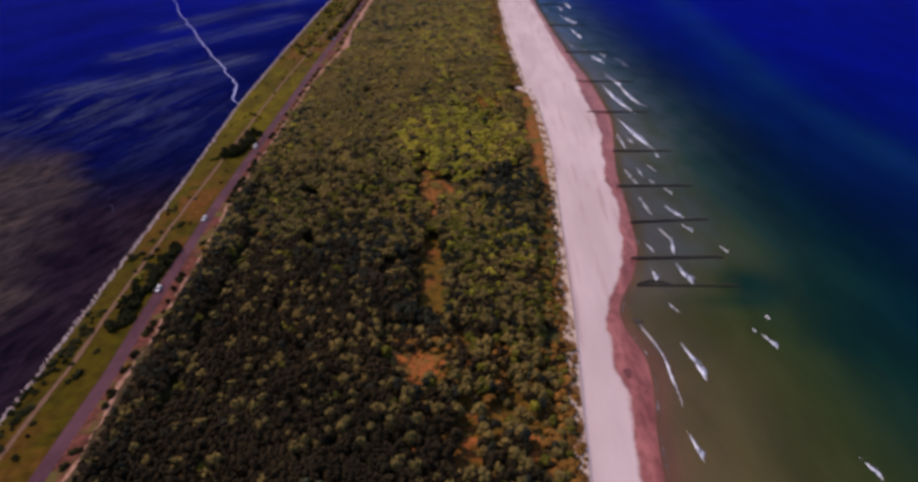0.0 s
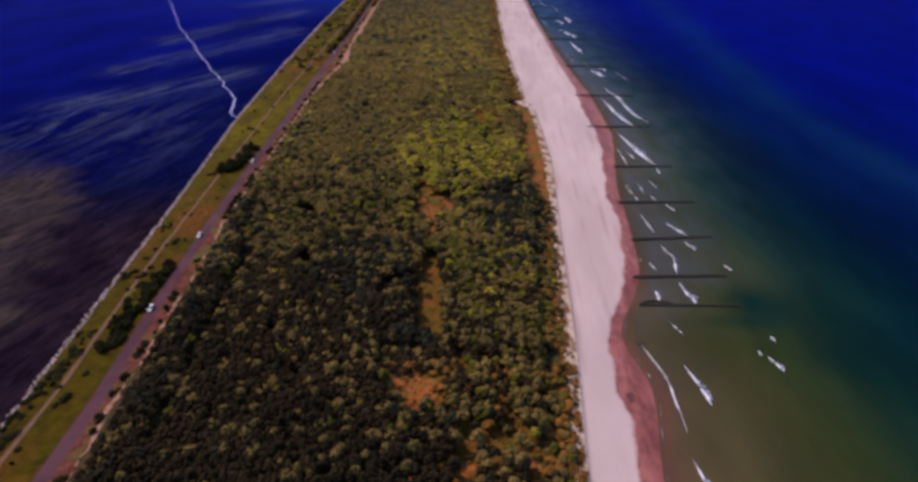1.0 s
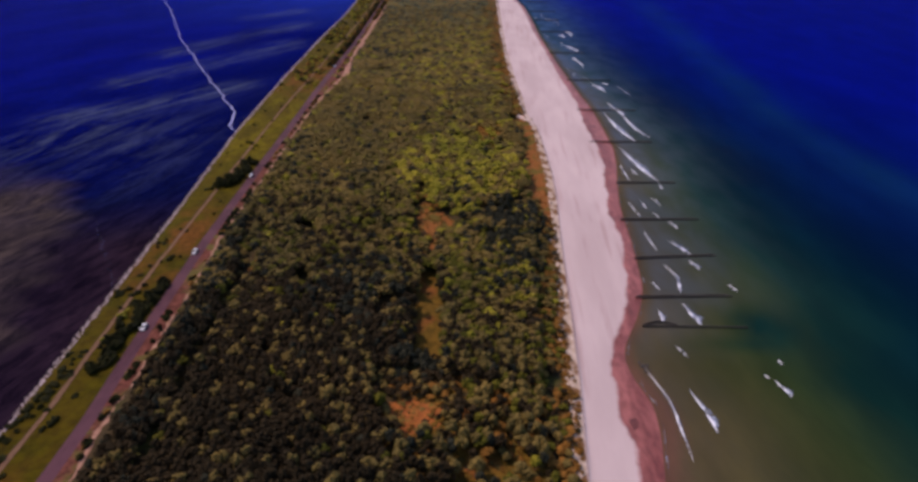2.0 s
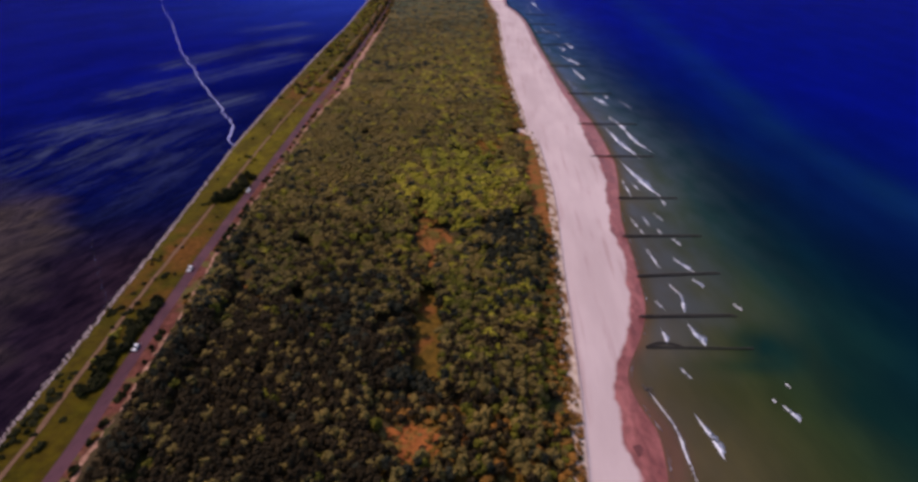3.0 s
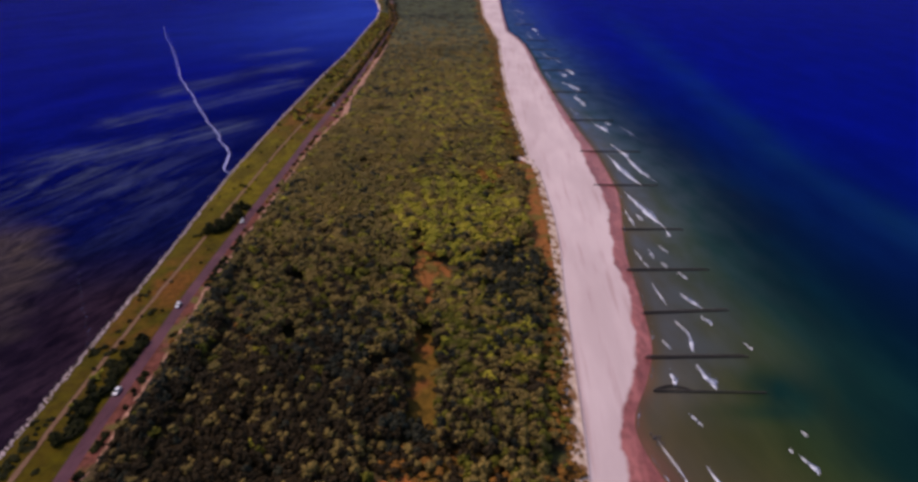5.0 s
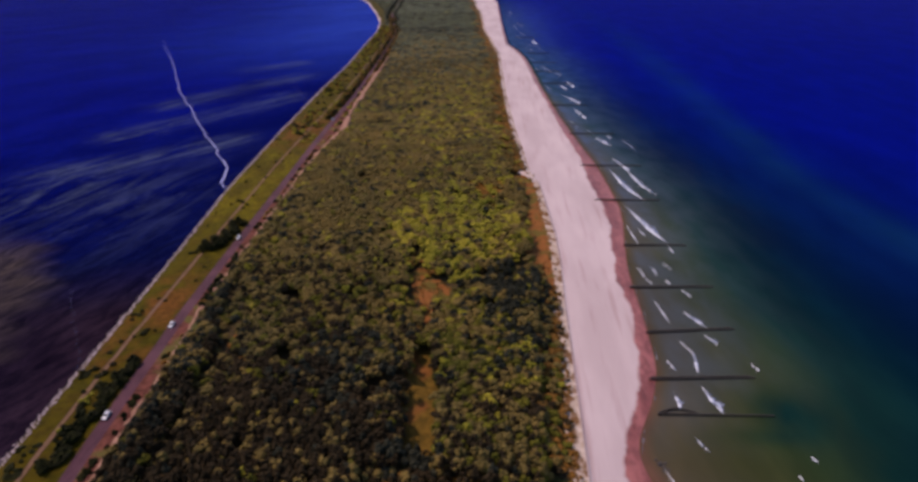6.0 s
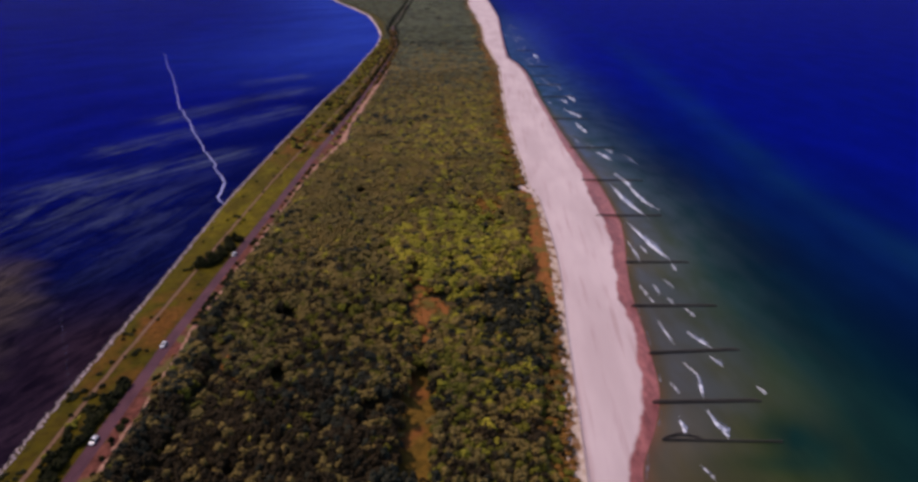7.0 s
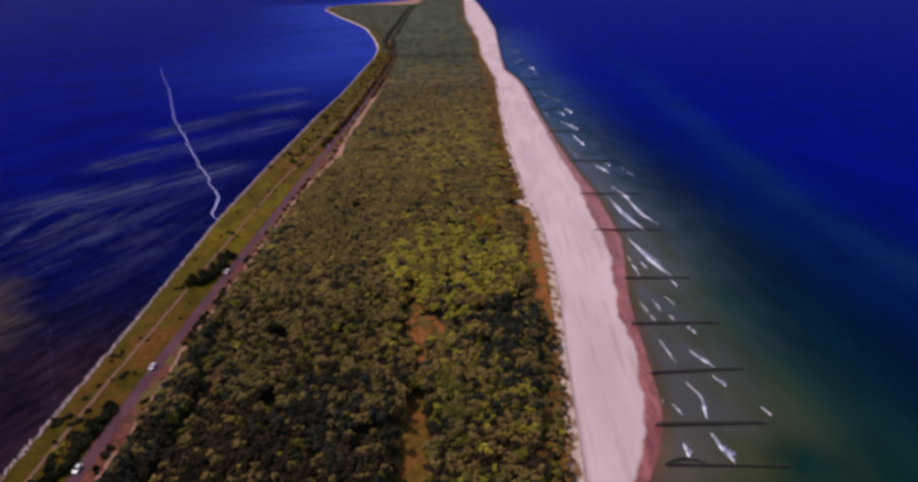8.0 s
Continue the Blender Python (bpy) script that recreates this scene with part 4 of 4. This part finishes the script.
for _ in range(420):
    y = 1500 + 1900 * rng.uniform()
    x = along("road", y, rng.choice([-1, 1]) * rng.uniform(7, 13))
    v, f = thicket_shapes[rng.randint(5)]
    r0, h0, a0 = rng.uniform(3.5, 6.5), rng.uniform(4.0, 6.5), rng.uniform(0, 6.3)
    c0, s0 = math.cos(a0) * r0, math.sin(a0) * r0
    pieces[3].append((np.stack([v[:, 0] * c0 - v[:, 1] * s0 + x, v[:, 0] * s0 + v[:, 1] * c0 * 2.5 + y, v[:, 2] * h0 - 0.1 + float(ground_height(np.array(x), np.array(y)))], -1), f))
for k, (leaf, text) in enumerate(((HEDGE, "dark thicket between bay and road"), (BIRCH, "yellow-green bushes between bay and road"), (RUST, "rusty bushes between bay and road"), (SPRUCE, "distant dark trees along the road"))):
    v, f = joined(pieces[k])
    tagged(add_mesh("thicket", v, f, leaf), text, "bushes", kind="stuff")

# ---- stones along the bay ----
pieces = []
for y in np.arange(110, 1300, 0.42):
    far = y > 600
    if far and rng.uniform() < 0.5:
        continue
    s = rng.uniform(0.22, 0.62) * (1.5 if far else 1)
    v, f = ball(rng, 0.2)
    x = along("bay", y, rng.uniform(-0.5, 1.9) + float(ragged(np.array(y), 0.5, 14, 3)))
    pieces.append((v * np.array([s, s, s * 0.6]) + np.array([x, y, float(ground_height(np.array(x), np.array(y))) + 0.1]), f))
v, f = joined(pieces)
tagged(add_mesh("shore_stones", v, f, ROCK), "pale stone revetment along the bay shore", "stones", kind="stuff")


# ---- groynes ----
ang = np.arange(7) / 7 * 2 * math.pi
ring = np.stack([np.cos(ang), np.sin(ang)], -1)
pv = np.concatenate([np.column_stack([ring * 0.29, np.full(7, -3.0)]), np.column_stack([ring * 0.25, np.full(7, 0.0)]), [(0, 0, 0.08)]])
pi = np.arange(7)
pj = (pi + 1) % 7
pf = np.concatenate([np.stack([pi, pj, pj + 7], -1), np.stack([pi, pj + 7, pi + 7], -1), np.stack([pi + 7, pj + 7, np.full(7, 14)], -1)])
pile_proto = None


def groyne(x0, y0, x1, slope, double, label):
    global pile_proto
    root = tagged(new("groyne"), label, "groyne", "groynes")
    root.location = (x0, y0, 0)
    rows = [(0.0, 0.0, x1 - x0), (0.95, 1.0, x1 - x0 - 1.5)] if not double else [(0.0, 0.0, x1 - x0), (0.5, 0.3, 14.0)]
    for n, (dy, a, b) in enumerate(rows):
        for x in np.arange(a, b, 0.66):
            u = (x - a) / (b - a)
            bow = 2.5 * math.sin(math.pi * u) if double and n else 0.0
            if pile_proto is None:
                p = add_mesh("timber_post", pv, pf, PILE, root)
                pile_proto = p.data
            else:
                p = new("timber_post", pile_proto)
                p.parent = root
            p.matrix_basis = pose(x, slope * x + dy + bow + rng.uniform(-0.08, 0.08), 1.15 - 0.45 * (x / (x1 - x0)) + rng.uniform(-0.12, 0.12), rng.uniform(-2, 2), rng.uniform(-2, 2), 0)


for n, (gx, gy, x1, slope) in enumerate(((61.5, 228.3, 103, 0.04), (62.5, 248.6, 103.5, 0.09), (68, 281.8, 107, 0.14), (68, 322, 109, 0.08), (73.5, 371.0, 109, 0.07), (66.5, 440.3, 110, 0.08),
                                         (65.5, 513.5, 112, 0.06), (66, 605, 106, 0.06), (58, 716.5, 95, 0.07), (55, 834, 92, 0.05), (51, 915, 84, 0.05), (46, 985, 84, 0.05), (44, 1075, 79, 0.05), (30, 1263, 66, 0.0))):
    groyne(gx, gy, x1, slope, n == 0, "dark wooden pile groyne running into the sea" if n else "double-rowed dark wooden pile groyne")


# ---- dune fence ----
fence = tagged(new("fence"), "low weathered wooden fence along the dune foot", "fence")
ys = np.arange(112, 470, 2.2)
pts = [(along("fence", y, 0.8), y) for y in ys]
for n, (x, y) in enumerate(pts):
    z = float(ground_height(np.array(x), np.array(y)))
    bm = bmesh.new()
    bmesh.ops.create_cone(bm, segments=6, radius1=0.09, radius2=0.07, depth=1.6, cap_ends=True)
    post = part("post", bm, FENCE, fence)
    post.matrix_basis = pose(x, y, z + 0.5, rng.uniform(-4, 4), rng.uniform(-4, 4), 0)
for (ax, ay), (bx, by) in zip(pts, pts[1:]):
    za, zb = (float(ground_height(np.array(p), np.array(q))) + 0.8 for p, q in ((ax, ay), (bx, by)))
    a, b = Vector((ax, ay, za)), Vector((bx, by, zb))
    bm = bmesh.new()
    bmesh.ops.create_cube(bm, size=1, matrix=Matrix.Diagonal((0.10, 0.12, (b - a).length, 1)))
    rail = part("rail", bm, FENCE, fence)
    rail.matrix_basis = Matrix.Translation((a + b) / 2) @ (b - a).to_track_quat("Z", "Y").to_matrix().to_4x4()


# ---- foam ----
def breaker(name, pts, fan, seed, label, group="", strong=1.0, line=0.35):
    """A breaking wave: a thin broken crest along pts, with a lacy fan of foam left behind it on the sea side, widest at its foot."""
    r = np.random.RandomState(seed)
    py, px = np.array([p[1] for p in pts], float), np.array([p[0] for p in pts], float)
    run = np.concatenate([[0], np.cumsum(np.hypot(np.diff(px), np.diff(py)))])
    n = int(np.clip(run[-1] / 0.45, 10, 90))
    s = np.linspace(0, run[-1], n)
    u = s / run[-1]
    step = run[-1] / n
    wob = np.cumsum(r.uniform(-0.35, 0.35, n)) * step
    wob -= np.linspace(wob[0], wob[-1], n)
    cx, cy = np.interp(s, run, px) + 0.5 * wob, np.interp(s, run, py)
    peak = r.uniform(0.5, 0.85)
    body = np.clip(np.minimum(u / peak, (1 - u) / (1 - peak)), 0, 1)
    ends = np.clip(np.minimum(u, 1 - u) * 8, 0.15, 1)
    w = line * (0.5 + 0.9 * body) * ends * r.uniform(0.7, 1.3, n)
    back = fan * body ** 1.4 * r.uniform(0.7, 1.2, n) + 0.02
    ridge = np.stack([-w, 0 * w, w, w + 0.22 * back, w + 0.5 * back, w + 0.8 * back, w + 1.15 * back], -1)
    X = cx[:, None] + ridge
    Y = cy[:, None] + 0.35 * np.maximum(ridge - w[:, None], 0) + 0 * X
    Z = np.array([-0.04, 0.30, 0.20, 0.10, 0.07, 0.05, -0.03])[None, :] * r.uniform(0.85, 1.15, (n, 7)) + 0.02
    Z[[0, -1]] = -0.05
    gaps = np.clip(1.0 + 0.5 * np.sin(u * r.uniform(9, 17) + seed) + r.uniform(-0.5, 0.5, n), -0.4, 1.0) if run[-1] > 6 else np.ones(n)
    crest = strong * np.array([0.1, 1.15, 0.8, 0.5, 0.44, 0.32, -0.4])[None, :] * np.where(np.arange(7)[None, :] < 3, gaps[:, None], 1.0)
    return tagged(sheet(name, X, Y, Z, FOAM, {"crest": crest}), label, "wave", group)


# crest lines, from the sea end to the foot, and how far the foam reaches behind
BREAKERS = [([(88.4, 301.7), (91.9, 293.5), (95.7, 287.3)], 3.0), ([(92.9, 282), (96, 274.2)], 2.6), ([(80.2, 278.2), (84.1, 267.8), (82.3, 253.3)], 1.6), ([(77.5, 309.8), (80.3, 290.1)], 0.5),
            ([(81.6, 246.2), (82.4, 238), (84.9, 230.4)], 4.4), ([(70.3, 242), (69.9, 231)], 2.4), ([(71.3, 217.2), (74.3, 210.2)], 0.8), ([(70.1, 193.4), (71.5, 186.8), (74.4, 172)], 3.2),
            ([(57.4, 202.6), (61.9, 185.7), (62.4, 176), (63.4, 160)], 0.7), ([(106.9, 210.5), (107.9, 207.8)], 0.6), ([(99.4, 201.7), (99.9, 199.4)], 0.4),
            ([(98.1, 508), (102.1, 474), (110.1, 452.6)], 4.0), ([(86, 507), (90.5, 467), (99.8, 441)], 5.5), ([(85, 434), (91.4, 397), (99.1, 375)], 6.0), ([(98.1, 371), (99, 363)], 1.4),
            ([(80.3, 401), (82, 374)], 0.8), ([(83.3, 347), (84.3, 336)], 0.6), ([(74.5, 768), (88.5, 727)], 5.0), ([(75.6, 821), (81.5, 801)], 4.0), ([(84.9, 848), (90.8, 812)], 4.0),
            ([(80.1, 704), (87, 660)], 3.0), ([(86.8, 595), (96.5, 569)], 5.0), ([(97, 601), (100.8, 592)], 2.5), ([(92.4, 535), (100.5, 501)], 3.5), ([(58, 1224), (66, 1173)], 5.0),
            ([(110, 142), (113, 134)], 1.6), ([(86, 395), (88, 385)], 0.8), ([(90, 352), (93, 343)], 0.8), ([(78, 332), (80, 326)], 0.6), ([(87, 332), (89, 327)], 0.7), ([(105, 262), (107, 257)], 0.6),
            ([(62, 150), (64, 138)], 1.6), ([(101.5, 199), (104.5, 190.5)], 2.2), ([(76, 345), (78, 334)], 0.5), ([(72, 262), (74, 255)], 0.5), ([(93, 322), (96, 314)], 1.0)]
for n, (pts, fan) in enumerate(BREAKERS):
    far = max(0.0, pts[0][1] - 350) / 300
    breaker("breaking_wave", pts, fan, 500 + n, "white breaking wave with a lacy foam trail", "breaking waves", 1.3, 0.18 + 0.32 * far)
for n in range(24):
    y0 = 520 + 1300 * rng.uniform() ** 1.2
    far = (y0 - 330) / 950
    off, length = 5 + 34 * rng.uniform(), rng.uniform(8, 26) * (1 + 1.6 * far)
    x0 = along("sea", y0, off)
    breaker("breaking_wave", [(x0, y0), (x0 + length * rng.uniform(0.1, 0.28), y0 - length)], rng.uniform(0.8, 3.0) * (1 + far), 700 + n,
            "white breaking wave with a lacy foam trail", "breaking waves", 0.7, 0.12 + 0.3 * far)
for n, y in enumerate(np.arange(130, 700, 26)):
    y0, y1 = y + rng.uniform(-4, 4), y + rng.uniform(10, 20)
    breaker("swash_line", [(along("sea", q, 0.7), q) for q in np.linspace(y1, y0, 5)], 0.3, 600 + n, "thin white swash line at the wet sand", "swash lines", 0.55, 0.12)

wake = [(448, -183), (454, -189), (461, -193.3), (474, -196), (492, -201), (502, -207.5), (530, -224), (560, -241.5), (608, -273), (666, -306), (770, -369), (860, -415), (960, -468), (1080, -536), (1200, -600)]
wy = np.concatenate([np.arange(448, 700, 1.5), np.arange(700, 1200, 5.0)])
wx = np.interp(wy, *np.array(wake, float).T) + ragged(wy, 1.6, 60, 21) * np.clip((wy - 470) / 40, 0, 1) + np.random.RandomState(9).uniform(-0.25, 0.25, len(wy)) + ragged(wy, 1.4, 46, 23) * np.clip((wy - 500) / 150, 0, 1)
ww = (1.2 + np.abs(ragged(wy, 1.3, 22, 22))) * np.interp(wy, [444, 470, 520, 900, 1200], [0.25, 0.5, 0.30, 0.24, 0.08])
cols = np.array([-1, -0.4, 0.4, 1.0])[None, :]
X = wx[:, None] + ww[:, None] * cols
Z = np.array([-0.04, 0.1, 0.1, -0.04])[None, :] + 0 * X
tagged(sheet("foam_line", X, wy[:, None] + 0 * X, Z, PALE_FOAM, {"crest": np.array([0.0, 1, 1, 0.0])[None, :] + 0 * X}), "long pale winding foam line on the bay", "foam", kind="stuff")


for pts, wide in (([(-205, 305), (-194, 288), (-182, 271.5), (-168, 252.5), (-163, 242)], 0.24), ([(-282, 874), (-245, 810), (-201, 711)], 0.42)):
    yy = np.arange(pts[-1][1], pts[0][1], 1.2)
    xx = np.interp(yy, [p[1] for p in pts[::-1]], [p[0] for p in pts[::-1]]) + ragged(yy, 1.0, 12, 27)
    X = xx[:, None] + (wide * (0.6 + np.abs(ragged(yy, 1.0, 9, 28))))[:, None] * cols
    Z = np.array([-0.04, 0.08, 0.08, -0.04])[None, :] + 0 * X
    tagged(sheet("foam_line", X, yy[:, None] + 0 * X, Z, PALE_FOAM, {"crest": np.array([-0.6, 0.0, 0.0, -0.6])[None, :] + 0 * X}), "faint thin foam line on the bay", "foam", kind="stuff")


# ---- dark stones in the shallows and a pool on the wet sand ----
for n, (x, y, size) in enumerate(((56.6, 204.0, 0.9), (57.6, 202.8, 0.7), (58.4, 204.6, 0.6), (57.0, 200.9, 0.5), (55.8, 205.9, 0.5), (58.9, 201.6, 0.5))):
    v, f = ball(np.random.RandomState(40 + n), 0.22, True)
    stone = tagged(add_mesh("boulder", v * np.array([size, size * 1.2, size * 0.6]), f, PILE), "dark wet boulder at the water's edge", "stone", "boulders")
    stone.location = (x, y, 0.1)
u, a = np.linspace(0, 1, 6)[:, None], np.linspace(0, 2 * math.pi, 25)[None, :]
X, Y = 48.3 + (1.5 + 0.4 * np.sin(3 * a)) * u * np.cos(a), 174.5 + (3.4 + 0.8 * np.sin(2 * a + 1)) * u * np.sin(a)
tagged(sheet("tidal_pool", X, Y, ground_height(X, Y) + 0.06 - 0.05 * u ** 4, plain("pool_water", (0.11, 0.035, 0.03), 0.35, spec=0.2, scale=0.8)), "small dark pool on the wet sand", "pool", kind="structure")


# ---- cars ----
def car(x, y, heading, paint, label):
    root = tagged(new("car"), label, "car", "cars on the road")
    bm = bmesh.new()
    prof = [(-2.1, 0.35), (-2.15, 0.75), (-1.95, 0.95), (-1.2, 1.0), (1.0, 0.98), (1.95, 0.8), (2.12, 0.6), (2.1, 0.35)]
    rows = [[bm.verts.new((px * (0.97 if s else 1), sx, pz)) for px, pz in prof] for s, sx in ((1, -0.87), (0, -0.7), (0, 0.7), (1, 0.87))]
    for a, b in zip(rows, rows[1:]):
        for i in range(len(prof)):
            j = (i + 1) % len(prof)
            bm.faces.new((a[i], a[j], b[j], b[i]))
    bm.faces.new(rows[0][::-1])
    bm.faces.new(rows[-1])
    bmesh.ops.recalc_face_normals(bm, faces=bm.faces)
    part("body", bm, paint, root)
    bm = bmesh.new()
    lo = [bm.verts.new((px, py, 0.96)) for px, py in ((-1.75, -0.78), (1.1, -0.78), (1.1, 0.78), (-1.75, 0.78))]
    hi = [bm.verts.new((px, py, 1.42)) for px, py in ((-1.35, -0.62), (0.35, -0.62), (0.35, 0.62), (-1.35, 0.62))]
    for i in range(4):
        bm.faces.new((lo[i], lo[(i + 1) % 4], hi[(i + 1) % 4], hi[i]))
    part("window", bm, CAR_GLASS, root, "dark tinted glass")
    bm = bmesh.new()
    bmesh.ops.create_cube(bm, size=1, matrix=Matrix.Translation((-0.5, 0, 1.44)) @ Matrix.Diagonal((1.72, 1.26, 0.06, 1)))
    part("roof", bm, paint, root)
    for wx0 in (-1.3, 1.3):
        for wy0 in (-0.8, 0.8):
            bm = bmesh.new()
            bmesh.ops.create_cone(bm, segments=14, radius1=0.32, radius2=0.32, depth=0.22, cap_ends=True, matrix=pose(wx0, wy0, 0.32, 90, 0, 0))
            part("wheel", bm, TYRE, root)
    for py in (-0.62, 0.62):
        bm = bmesh.new()
        bmesh.ops.create_cube(bm, size=1, matrix=Matrix.Translation((2.06, py, 0.68)) @ Matrix.Diagonal((0.12, 0.34, 0.14, 1)))
        part("headlight", bm, LAMP, root)
    z = float(ground_height(np.array(x), np.array(y))) + 0.06
    root.matrix_basis = pose(x, y, z, 0, 0, heading)


for cy, off, head, paint, label in ((214.5, -0.7, -87, WHITE_PAINT, "small white car on the coast road"), (366, -0.8, -87, WHITE_PAINT, "small white car on the coast road"),
                                    (274, -0.8, -86, WHITE_PAINT, "small white car on the coast road"), (640, -0.8, -87, GREY_PAINT, "distant silver car on the coast road")):
    car(along("road", cy, off), cy, head, paint, label)
